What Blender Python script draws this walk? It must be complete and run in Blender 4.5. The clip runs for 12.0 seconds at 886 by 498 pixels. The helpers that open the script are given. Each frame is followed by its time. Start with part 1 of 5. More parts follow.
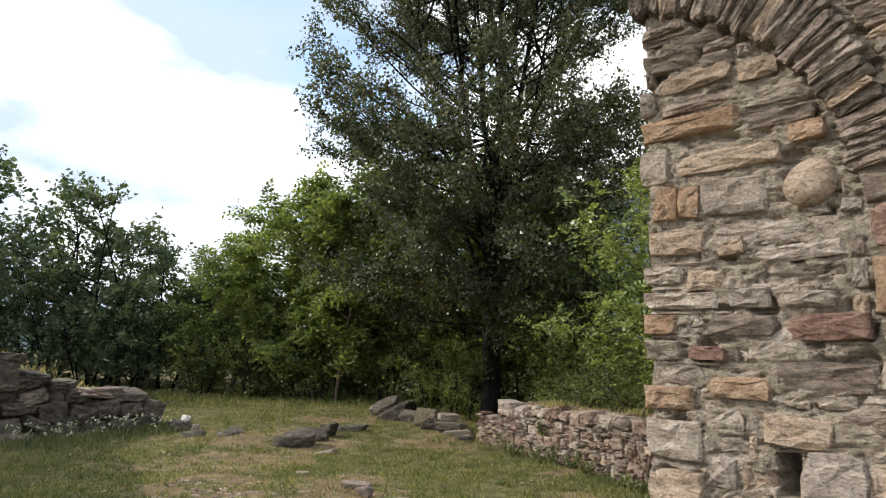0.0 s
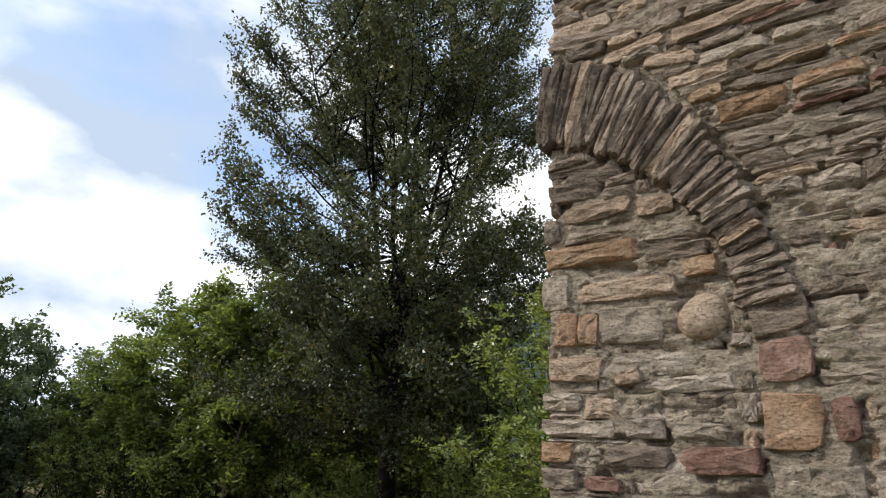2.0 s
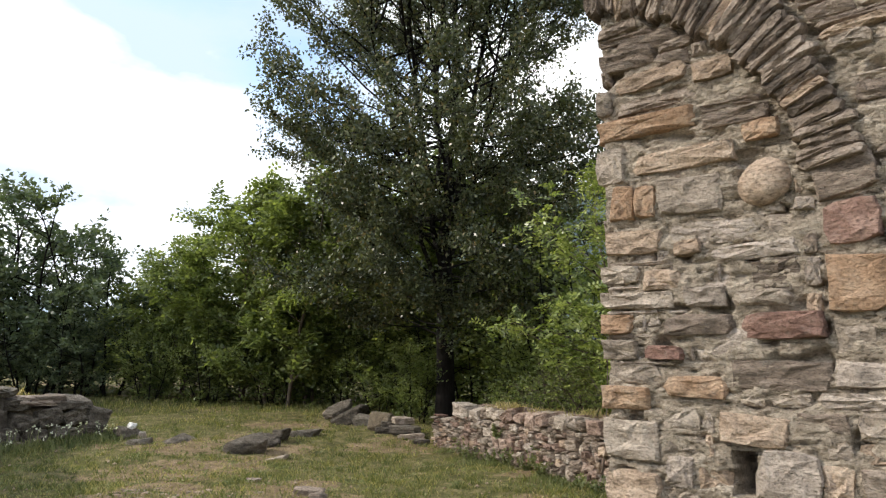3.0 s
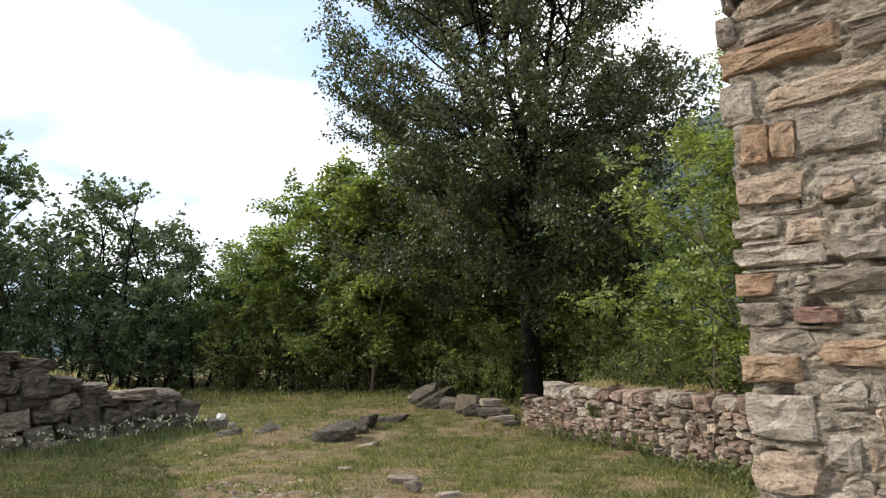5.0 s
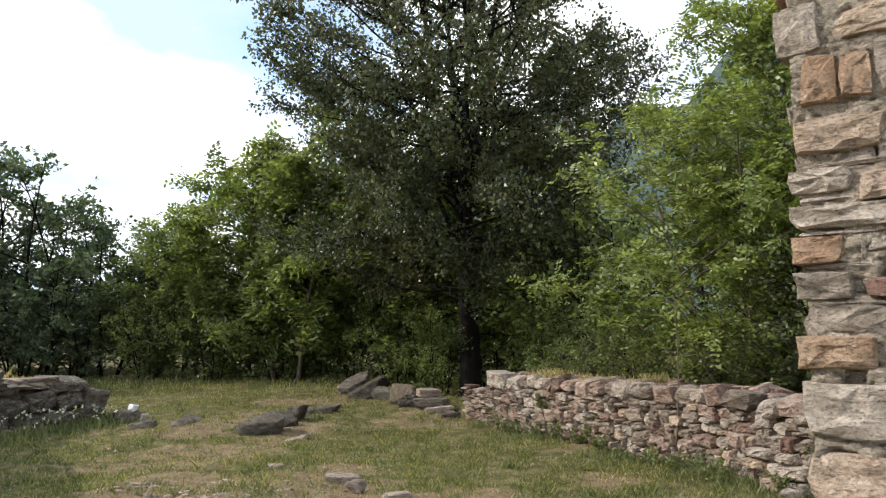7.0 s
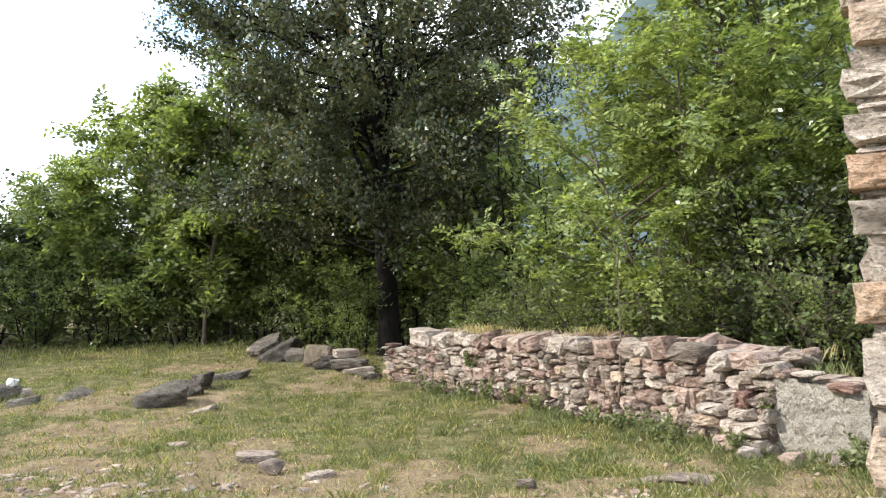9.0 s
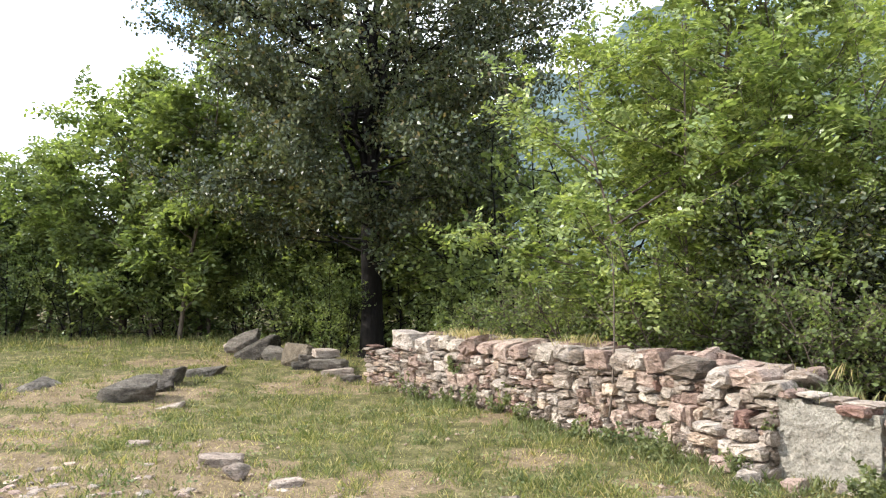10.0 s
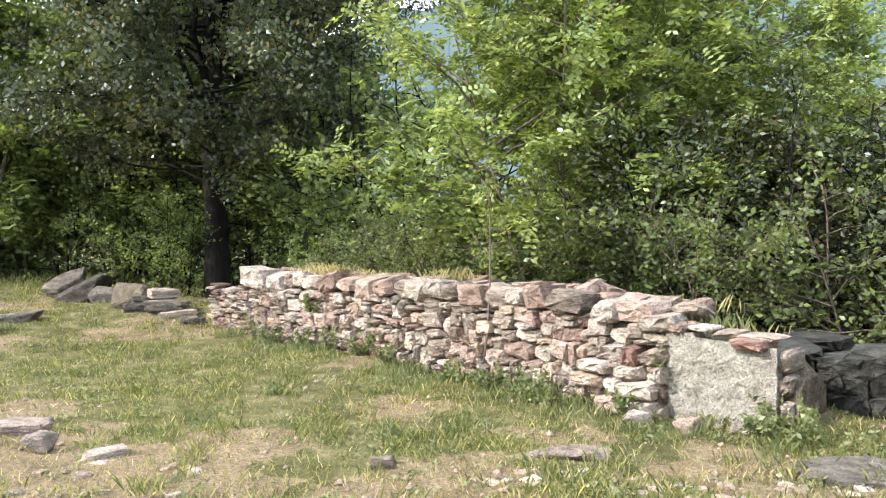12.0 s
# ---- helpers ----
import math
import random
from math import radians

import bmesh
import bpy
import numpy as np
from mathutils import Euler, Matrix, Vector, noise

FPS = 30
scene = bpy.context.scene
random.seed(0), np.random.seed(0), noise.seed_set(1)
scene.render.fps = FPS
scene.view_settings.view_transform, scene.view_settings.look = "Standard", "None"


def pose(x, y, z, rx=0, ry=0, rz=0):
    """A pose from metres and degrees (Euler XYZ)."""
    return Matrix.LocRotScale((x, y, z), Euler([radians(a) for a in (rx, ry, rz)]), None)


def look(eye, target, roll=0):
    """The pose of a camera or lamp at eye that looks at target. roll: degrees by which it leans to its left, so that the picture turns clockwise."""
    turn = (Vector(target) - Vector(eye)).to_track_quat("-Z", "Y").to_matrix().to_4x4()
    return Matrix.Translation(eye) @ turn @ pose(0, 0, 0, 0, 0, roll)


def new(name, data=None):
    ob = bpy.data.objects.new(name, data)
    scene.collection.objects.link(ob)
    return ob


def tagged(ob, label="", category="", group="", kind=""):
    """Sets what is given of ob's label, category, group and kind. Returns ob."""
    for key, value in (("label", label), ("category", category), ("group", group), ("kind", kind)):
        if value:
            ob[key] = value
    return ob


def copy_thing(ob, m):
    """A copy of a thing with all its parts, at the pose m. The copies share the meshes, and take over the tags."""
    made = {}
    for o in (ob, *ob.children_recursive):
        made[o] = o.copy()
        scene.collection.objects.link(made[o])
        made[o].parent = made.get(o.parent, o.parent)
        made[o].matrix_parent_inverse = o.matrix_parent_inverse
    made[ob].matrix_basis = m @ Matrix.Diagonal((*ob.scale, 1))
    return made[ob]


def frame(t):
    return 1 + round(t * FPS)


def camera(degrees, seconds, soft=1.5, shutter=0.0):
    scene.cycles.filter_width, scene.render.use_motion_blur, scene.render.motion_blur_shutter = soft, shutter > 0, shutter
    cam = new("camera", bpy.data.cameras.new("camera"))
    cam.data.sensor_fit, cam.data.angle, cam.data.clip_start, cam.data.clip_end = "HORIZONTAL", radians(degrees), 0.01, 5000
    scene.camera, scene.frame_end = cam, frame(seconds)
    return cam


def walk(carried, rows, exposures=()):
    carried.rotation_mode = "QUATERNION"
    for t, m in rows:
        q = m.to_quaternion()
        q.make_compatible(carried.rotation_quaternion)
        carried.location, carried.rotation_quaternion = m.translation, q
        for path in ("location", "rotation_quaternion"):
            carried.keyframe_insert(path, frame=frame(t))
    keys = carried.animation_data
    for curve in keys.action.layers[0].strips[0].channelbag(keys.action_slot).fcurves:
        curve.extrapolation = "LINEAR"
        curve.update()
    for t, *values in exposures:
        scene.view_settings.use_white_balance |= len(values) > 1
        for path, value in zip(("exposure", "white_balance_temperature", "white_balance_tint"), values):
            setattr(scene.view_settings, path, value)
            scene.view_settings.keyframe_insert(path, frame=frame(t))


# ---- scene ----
cam = camera(58.5, 12.0, soft=1.2)
PATH = [
    (0, (0.878, -0.017, 1.703), (-0.243, 1.239, 1.942), 1.5),
    (0.5, (0.872, -0.015, 1.710), (-0.212, 1.228, 2.118), 2.1),
    (1, (0.875, -0.014, 1.712), (-0.122, 1.233, 2.295), 2.9),
    (1.5, (0.847, 0.048, 1.718), (-0.082, 1.352, 2.286), 4.3),
    (2, (0.848, 0.053, 1.710), (-0.089, 1.382, 2.202), 3.5),
    (2.5, (0.843, 0.032, 1.697), (-0.147, 1.372, 2.031), 1.6),
    (3, (0.805, 0.048, 1.694), (-0.239, 1.368, 1.942), 0.9),
    (3.5, (0.720, 0.109, 1.678), (-0.367, 1.406, 1.838), 0.6),
    (3.7, (0.683, 0.140, 1.679), (-0.432, 1.414, 1.833), -0.1),
    (5.3, (0.173, 0.439, 1.666), (-0.993, 1.659, 1.879), -1.3),
    (5.5, (0.093, 0.478, 1.657), (-1.061, 1.714, 1.840), -0.5),
    (6, (-0.090, 0.592, 1.641), (-1.261, 1.809, 1.845), 0.2),
    (6.5, (-0.337, 0.732, 1.623), (-1.497, 1.964, 1.789), 1.1),
    (7, (-0.630, 0.887, 1.612), (-1.667, 2.220, 1.798), -0.9),
    (7.2, (-0.715, 0.935, 1.602), (-1.738, 2.284, 1.748), -0.1),
    (8.8, (-1.314, 1.629, 1.625), (-2.213, 3.069, 1.706), -2.6),
    (9, (-1.374, 1.613, 1.625), (-2.258, 3.063, 1.710), -2.4),
    (9.5, (-1.473, 1.763, 1.595), (-2.372, 3.202, 1.694), -1.9),
    (10, (-1.636, 2.038, 1.575), (-2.497, 3.501, 1.670), -0.0),
    (10.5, (-1.867, 2.236, 1.548), (-2.712, 3.710, 1.573), 0.7),
    (11, (-2.033, 2.451, 1.524), (-2.656, 4.033, 1.514), -2.0),
    (11.5, (-2.119, 2.717, 1.516), (-2.741, 4.298, 1.517), -0.9),
    (12, (-2.200, 2.914, 1.488), (-2.777, 4.513, 1.449), -0.2),
]
walk(cam, [(t, look(eye, target, roll)) for t, eye, target, roll in PATH],
     exposures=[(0, 0.2, 6450, 10), (0.5, 0.22, 6450, 10), (1.0, 0.18, 6400, 10), (1.5, -0.12, 6400, 10), (1.8, -0.18, 6400, 10), (2.5, 0.2, 6450, 10), (3.3, 0.30, 6450, 10), (7.0, 0.35, 6300, 10), (9.0, 1.15, 6100, 10), (10.5, 1.4, 6050, 10), (12, 1.6, 5950, 10)])

# ---- world, sun, exposure ----
SUN_DIR = Vector((-0.76, -0.65, 0)).normalized()
SUN_ELEV = radians(36)
CLEAR_DIR = (-0.662, 0.510, 0.550)
world = bpy.data.worlds.new("sky")
scene.world = world
world.use_nodes = True
wt = world.node_tree
wt.nodes.clear()
w_out = wt.nodes.new("ShaderNodeOutputWorld")
w_bg = wt.nodes.new("ShaderNodeBackground")
w_sky = wt.nodes.new("ShaderNodeTexSky")
w_sky.sky_type = "NISHITA"
w_sky.sun_disc = False
w_sky.sun_elevation = SUN_ELEV
w_sky.sun_rotation = math.atan2(SUN_DIR.x, SUN_DIR.y)
w_sky.air_density, w_sky.dust_density, w_sky.ozone_density = 1.0, 2.2, 1.2
w_tc = wt.nodes.new("ShaderNodeTexCoord")
w_map = wt.nodes.new("ShaderNodeMapping")
w_map.inputs["Scale"].default_value = (1.0, 1.0, 2.2)
w_map.inputs["Location"].default_value = (0.35, 0.15, 0.1)
w_noise = wt.nodes.new("ShaderNodeTexNoise")
w_noise.inputs["Scale"].default_value = 2.3
w_noise.inputs["Detail"].default_value = 7
w_noise.inputs["Roughness"].default_value = 0.52
w_ramp = wt.nodes.new("ShaderNodeValToRGB")
w_ramp.color_ramp.elements[0].position, w_ramp.color_ramp.elements[1].position = 0.33, 0.46
# thinner cloud, lavender where it is thin and white where it piles up
w_thick = wt.nodes.new("ShaderNodeTexNoise")
w_thick.inputs["Scale"].default_value, w_thick.inputs["Detail"].default_value = 3.4, 6
w_tramp = wt.nodes.new("ShaderNodeValToRGB")
w_tramp.color_ramp.elements[0].position, w_tramp.color_ramp.elements[0].color = 0.42, (0.44, 0.53, 0.66, 1)
w_tramp.color_ramp.elements[1].position, w_tramp.color_ramp.elements[1].color = 0.60, (1, 1, 1, 1)
# a clear window high over the great tree
w_dot = wt.nodes.new("ShaderNodeVectorMath")
w_dot.operation = "DOT_PRODUCT"
w_dot.inputs[1].default_value = CLEAR_DIR
w_gap = wt.nodes.new("ShaderNodeMapRange")
w_gap.inputs["From Min"].default_value, w_gap.inputs["From Max"].default_value = 0.972, 0.998
w_gap.inputs["To Min"].default_value, w_gap.inputs["To Max"].default_value = 0.0, 0.10
w_sub = wt.nodes.new("ShaderNodeMath")
w_sub.operation = "SUBTRACT"
w_scale = wt.nodes.new("ShaderNodeVectorMath")
w_scale.operation = "SCALE"
w_scale.inputs["Scale"].default_value = 7.4
w_mix = wt.nodes.new("ShaderNodeMix")
w_mix.data_type = "RGBA"
wt.links.new(w_tc.outputs["Generated"], w_map.inputs["Vector"])
wt.links.new(w_map.outputs["Vector"], w_noise.inputs["Vector"])
wt.links.new(w_tc.outputs["Generated"], w_dot.inputs[0])
wt.links.new(w_dot.outputs["Value"], w_gap.inputs["Value"])
wt.links.new(w_noise.outputs["Fac"], w_sub.inputs[0])
wt.links.new(w_gap.outputs["Result"], w_sub.inputs[1])
wt.links.new(w_sub.outputs[0], w_ramp.inputs["Fac"])
wt.links.new(w_map.outputs["Vector"], w_thick.inputs["Vector"])
wt.links.new(w_thick.outputs["Fac"], w_tramp.inputs["Fac"])
wt.links.new(w_tramp.outputs["Color"], w_scale.inputs[0])
wt.links.new(w_scale.outputs["Vector"], w_mix.inputs["B"])
wt.links.new(w_ramp.outputs["Color"], w_mix.inputs["Factor"])
w_blue = wt.nodes.new("ShaderNodeVectorMath")
w_blue.operation = "SCALE"
w_blue.inputs["Scale"].default_value = 1.45
wt.links.new(w_sky.outputs["Color"], w_blue.inputs[0])
wt.links.new(w_blue.outputs["Vector"], w_mix.inputs["A"])
wt.links.new(w_mix.outputs["Result"], w_bg.inputs["Color"])
w_bg.inputs["Strength"].default_value = 0.20
wt.links.new(w_bg.outputs["Background"], w_out.inputs["Surface"])

sun = new("sun", bpy.data.lights.new("sun", "SUN"))
sun.data.energy = 2.8
sun.data.angle = radians(0.6)
sun.data.color = (1.0, 0.93, 0.81)
sun.matrix_world = look(SUN_DIR * 40 + Vector((0, 0, 40 * math.tan(SUN_ELEV))), (0, 0, 0))

# ---- materials ----


def tree_of(name):
    m = bpy.data.materials.new(name)
    m.use_nodes = True
    nt = m.node_tree
    return m, nt, nt.nodes["Principled BSDF"]


def noise_node(nt, scale, detail=4, rough=0.55, stretch=None, coords=None):
    """Noise in world metres; stretch scales the axes."""
    geo = nt.nodes.new("ShaderNodeNewGeometry")
    n = nt.nodes.new("ShaderNodeTexNoise")
    n.inputs["Scale"].default_value, n.inputs["Detail"].default_value, n.inputs["Roughness"].default_value = scale, detail, rough
    src = coords or geo.outputs["Position"]
    if stretch:
        mp = nt.nodes.new("ShaderNodeMapping")
        mp.inputs["Scale"].default_value = stretch
        nt.links.new(src, mp.inputs["Vector"])
        src = mp.outputs["Vector"]
    nt.links.new(src, n.inputs["Vector"])
    return n


def ramp_node(nt, src, stops):
    r = nt.nodes.new("ShaderNodeValToRGB")
    e = r.color_ramp.elements
    while len(e) < len(stops):
        e.new(0.5)
    for el, (p, c) in zip(e, stops):
        el.position, el.color = p, (*c, 1) if len(c) == 3 else c
    nt.links.new(src, r.inputs["Fac"])
    return r


def mix_node(nt, fac, a, b, blend="MIX"):
    m = nt.nodes.new("ShaderNodeMix")
    m.data_type, m.blend_type = "RGBA", blend
    for key, v in (("Factor", fac), ("A", a), ("B", b)):
        if isinstance(v, (int, float)):
            m.inputs[key].default_value = v
        elif isinstance(v, tuple):
            m.inputs[key].default_value = (*v, 1)
        else:
            nt.links.new(v, m.inputs[key])
    return m.outputs["Result"]


def bump_chain(nt, bsdf, items):
    last = None
    for src, strength, dist in items:
        b = nt.nodes.new("ShaderNodeBump")
        b.inputs["Strength"].default_value, b.inputs["Distance"].default_value = strength, dist
        nt.links.new(src, b.inputs["Height"])
        if last:
            nt.links.new(last, b.inputs["Normal"])
        last = b.outputs["Normal"]
    nt.links.new(last, bsdf.inputs["Normal"])


def stone_mat(name, dark, mid, light, spread=0.28, layers=1.9, bump=1.5, lichen=0.25):
    """Weathered stone: colour per piece, blotches, grain, layered relief and pale lichen."""
    m, nt, b = tree_of(name)
    info = nt.nodes.new("ShaderNodeObjectInfo")
    big = noise_node(nt, 6.5, 6, 0.62, (1, 1, layers))
    fine = noise_node(nt, 48.0, 5, 0.7, (1, 1, 1 + (layers - 1) * 0.3))
    mid_n = noise_node(nt, 17.0, 4, 0.6, (1, 1, layers * 1.3))
    add = nt.nodes.new("ShaderNodeMath")
    add.operation = "MULTIPLY_ADD"
    nt.links.new(info.outputs["Random"], add.inputs[0])
    add.inputs[1].default_value = spread
    nt.links.new(big.outputs["Fac"], add.inputs[2])
    sub = nt.nodes.new("ShaderNodeMath")
    sub.operation = "SUBTRACT"
    nt.links.new(add.outputs[0], sub.inputs[0])
    sub.inputs[1].default_value = spread / 2
    base = ramp_node(nt, sub.outputs[0], [(0.28, dark), (0.5, mid), (0.74, light)])
    grain = ramp_node(nt, fine.outputs["Fac"], [(0.30, (0.50, 0.49, 0.48)), (0.48, (1.10, 1.09, 1.08)), (0.66, (1.35, 1.34, 1.33))])
    col = mix_node(nt, 1.0, base.outputs["Color"], grain.outputs["Color"], "MULTIPLY")
    seam = ramp_node(nt, mid_n.outputs["Fac"], [(0.30, (0.45, 0.43, 0.41)), (0.42, (1, 1, 1))])
    col = mix_node(nt, 0.8, col, seam.outputs["Color"], "MULTIPLY")
    spots = noise_node(nt, 11.0, 6, 0.7)
    sp = ramp_node(nt, spots.outputs["Fac"], [(0.56, (0, 0, 0)), (0.68, (lichen, lichen, lichen))])
    col = mix_node(nt, sp.outputs["Color"], col, (0.42, 0.40, 0.34))
    nt.links.new(col, b.inputs["Base Color"])
    b.inputs["Roughness"].default_value = 0.92
    b.inputs["Specular IOR Level"].default_value = 0.25
    bump_chain(nt, b, [(big.outputs["Fac"], 0.8 * bump, 0.05), (mid_n.outputs["Fac"], 0.8 * bump, 0.03), (fine.outputs["Fac"], 0.7 * bump, 0.014)])
    return m


M_GREY = stone_mat("stone_grey", (0.203, 0.168, 0.134), (0.413, 0.342, 0.276), (0.596, 0.505, 0.415))
M_TAN = stone_mat("stone_tan", (0.244, 0.180, 0.128), (0.466, 0.349, 0.257), (0.617, 0.490, 0.379))
M_ORANGE = stone_mat("stone_orange", (0.22, 0.135, 0.08), (0.40, 0.26, 0.165), (0.50, 0.365, 0.255), lichen=0.3)
M_RED = stone_mat("stone_red", (0.145, 0.084, 0.066), (0.265, 0.158, 0.124), (0.37, 0.245, 0.195), lichen=0.2)
M_BROWN = stone_mat("stone_brown", (0.126, 0.101, 0.078), (0.304, 0.238, 0.189), (0.482, 0.391, 0.315), layers=4)
M_VOUSSOIR = stone_mat("stone_schist", (0.111, 0.087, 0.069), (0.250, 0.197, 0.154), (0.401, 0.327, 0.267), layers=1)
M_PALE = stone_mat("stone_pale", (0.25, 0.208, 0.172), (0.42, 0.352, 0.295), (0.575, 0.49, 0.415))
M_PINK = stone_mat("stone_pink", (0.19, 0.128, 0.098), (0.345, 0.245, 0.195), (0.48, 0.37, 0.30))
M_DARKROCK = stone_mat("stone_dark", (0.055, 0.046, 0.036), (0.14, 0.118, 0.094), (0.27, 0.235, 0.19), layers=2.2, bump=2.2)
M_MORTAR = stone_mat("lime_mortar", (0.27, 0.22, 0.168), (0.50, 0.42, 0.33), (0.66, 0.57, 0.465), layers=2.0, bump=1.9, lichen=0.25)
M_WHITE = stone_mat("stone_white", (0.6, 0.59, 0.57), (0.74, 0.73, 0.71), (0.82, 0.81, 0.79), layers=1, lichen=0.1)
# near-black stone: the shade on the wall stub is put into this colour
M_STUB_SHADE = stone_mat("stone_damp", (0.02, 0.019, 0.016), (0.042, 0.040, 0.034), (0.085, 0.082, 0.07), layers=2.5, lichen=0.06)
M_EARTH = stone_mat("earth_core", (0.06, 0.045, 0.03), (0.12, 0.095, 0.065), (0.20, 0.16, 0.115), layers=1)
M_PLASTER = stone_mat("old_plaster", (0.23, 0.20, 0.16), (0.39, 0.35, 0.29), (0.53, 0.485, 0.41), layers=1, bump=2.8, lichen=0.4)


def leaf_mat(name, dark, mid, light, trans=0.35, rough=0.45, accent=None):
    m, nt, b = tree_of(name)
    geo = nt.nodes.new("ShaderNodeNewGeometry")
    stops = [(0.0, dark), (0.5, mid), (0.9, light)]
    if accent:
        stops.append((0.985, accent))
    r = ramp_node(nt, geo.outputs["Random Per Island"], stops)
    patch = noise_node(nt, 0.9, 2)
    pr = ramp_node(nt, patch.outputs["Fac"], [(0.3, (0.7, 0.75, 0.7)), (0.7, (1.15, 1.1, 1.0))])
    col = mix_node(nt, 1.0, r.outputs["Color"], pr.outputs["Color"], "MULTIPLY")
    nt.links.new(col, b.inputs["Base Color"])
    b.inputs["Roughness"].default_value = rough
    b.inputs["Specular IOR Level"].default_value = 0.4
    t = nt.nodes.new("ShaderNodeBsdfTranslucent")
    warm = mix_node(nt, 1.0, col, (1.2, 1.25, 0.6), "MULTIPLY")
    nt.links.new(warm, t.inputs["Color"])
    mx = nt.nodes.new("ShaderNodeMixShader")
    mx.inputs["Fac"].default_value = trans
    nt.links.new(b.outputs["BSDF"], mx.inputs[1])
    nt.links.new(t.outputs["BSDF"], mx.inputs[2])
    nt.links.new(mx.outputs["Shader"], nt.nodes["Material Output"].inputs["Surface"])
    return m


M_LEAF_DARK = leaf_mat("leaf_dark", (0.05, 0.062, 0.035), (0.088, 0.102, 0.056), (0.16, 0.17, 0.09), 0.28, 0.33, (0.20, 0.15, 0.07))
M_LEAF_WOOD = leaf_mat("leaf_wood", (0.12, 0.152, 0.065), (0.19, 0.232, 0.098), (0.29, 0.335, 0.14), 0.55, 0.38)
M_LEAF_BUSH = leaf_mat("leaf_bush", (0.14, 0.18, 0.065), (0.245, 0.295, 0.108), (0.40, 0.44, 0.18), 0.42, 0.25)
# darker, bluer leaf: the left wood's shade is put into the colour
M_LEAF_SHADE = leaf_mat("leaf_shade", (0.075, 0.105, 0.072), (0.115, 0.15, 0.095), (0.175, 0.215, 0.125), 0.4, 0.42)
M_LEAF_PALE = leaf_mat("leaf_pale", (0.07, 0.10, 0.05), (0.12, 0.15, 0.08), (0.18, 0.21, 0.13), 0.3, 0.5)
M_GRASS = leaf_mat("grass_blade", (0.092, 0.115, 0.042), (0.19, 0.208, 0.075), (0.39, 0.345, 0.16), 0.42, 0.55, (0.55, 0.47, 0.27))
M_DRYGRASS = leaf_mat("grass_dry", (0.30, 0.25, 0.12), (0.44, 0.36, 0.19), (0.58, 0.49, 0.29), 0.4, 0.6)
M_WEED = leaf_mat("weed_leaf", (0.115, 0.14, 0.062), (0.20, 0.225, 0.105), (0.31, 0.32, 0.165), 0.4, 0.5)
M_FLOWER = leaf_mat("flower_white", (0.55, 0.55, 0.45), (0.7, 0.7, 0.6), (0.8, 0.8, 0.72), 0.3, 0.6)


def bark_mat(name, dark, light):
    m, nt, b = tree_of(name)
    n = noise_node(nt, 14, 5, 0.65, (1, 1, 0.25))
    r = ramp_node(nt, n.outputs["Fac"], [(0.3, dark), (0.7, light)])
    nt.links.new(r.outputs["Color"], b.inputs["Base Color"])
    b.inputs["Roughness"].default_value = 0.95
    b.inputs["Specular IOR Level"].default_value = 0.15
    bump_chain(nt, b, [(n.outputs["Fac"], 1.0, 0.03)])
    return m


# near-black bark: crown shade on trunk and stems is put into the colour
M_BARK = bark_mat("bark_shade_dark", (0.006, 0.005, 0.004), (0.017, 0.014, 0.012))
M_BARK_PALE = bark_mat("bark_pale", (0.07, 0.054, 0.04), (0.18, 0.14, 0.11))

# ground: turf, straw and bare trodden earth
M_GROUND, nt, gb = tree_of("meadow_ground")
n2 = noise_node(nt, 3.2, 5, 0.65)
n3 = noise_node(nt, 38, 6, 0.75)
turf = ramp_node(nt, n2.outputs["Fac"], [(0.28, (0.07, 0.072, 0.028)), (0.5, (0.155, 0.145, 0.064)), (0.72, (0.31, 0.26, 0.145))])
bare = ramp_node(nt, n2.outputs["Fac"], [(0.3, (0.19, 0.136, 0.086)), (0.7, (0.38, 0.288, 0.19))])
worn = nt.nodes.new("ShaderNodeAttribute")
worn.attribute_name = "worn"
wadd = nt.nodes.new("ShaderNodeMath")
wadd.operation = "MULTIPLY_ADD"
nt.links.new(n2.outputs["Fac"], wadd.inputs[0])
wadd.inputs[1].default_value = 0.7
nt.links.new(worn.outputs["Fac"], wadd.inputs[2])
mottle = nt.nodes.new("ShaderNodeMath")
mottle.operation = "MULTIPLY_ADD"
n4 = noise_node(nt, 9.0, 5, 0.7)
nt.links.new(n4.outputs["Fac"], mottle.inputs[0])
mottle.inputs[1].default_value = 0.9
nt.links.new(wadd.outputs[0], mottle.inputs[2])
mask = ramp_node(nt, mottle.outputs[0], [(0.95, (0, 0, 0)), (1.42, (0.88, 0.88, 0.88))])
gcol = mix_node(nt, mask.outputs["Color"], turf.outputs["Color"], bare.outputs["Color"])
speck = ramp_node(nt, n3.outputs["Fac"], [(0.32, (0.4, 0.4, 0.38)), (0.66, (1.45, 1.4, 1.3))])
gcol = mix_node(nt, 1.0, gcol, speck.outputs["Color"], "MULTIPLY")
nt.links.new(gcol, gb.inputs["Base Color"])
gb.inputs["Roughness"].default_value = 0.95
gb.inputs["Specular IOR Level"].default_value = 0.1
bump_chain(nt, gb, [(n2.outputs["Fac"], 0.6, 0.06), (n3.outputs["Fac"], 1.0, 0.035)])

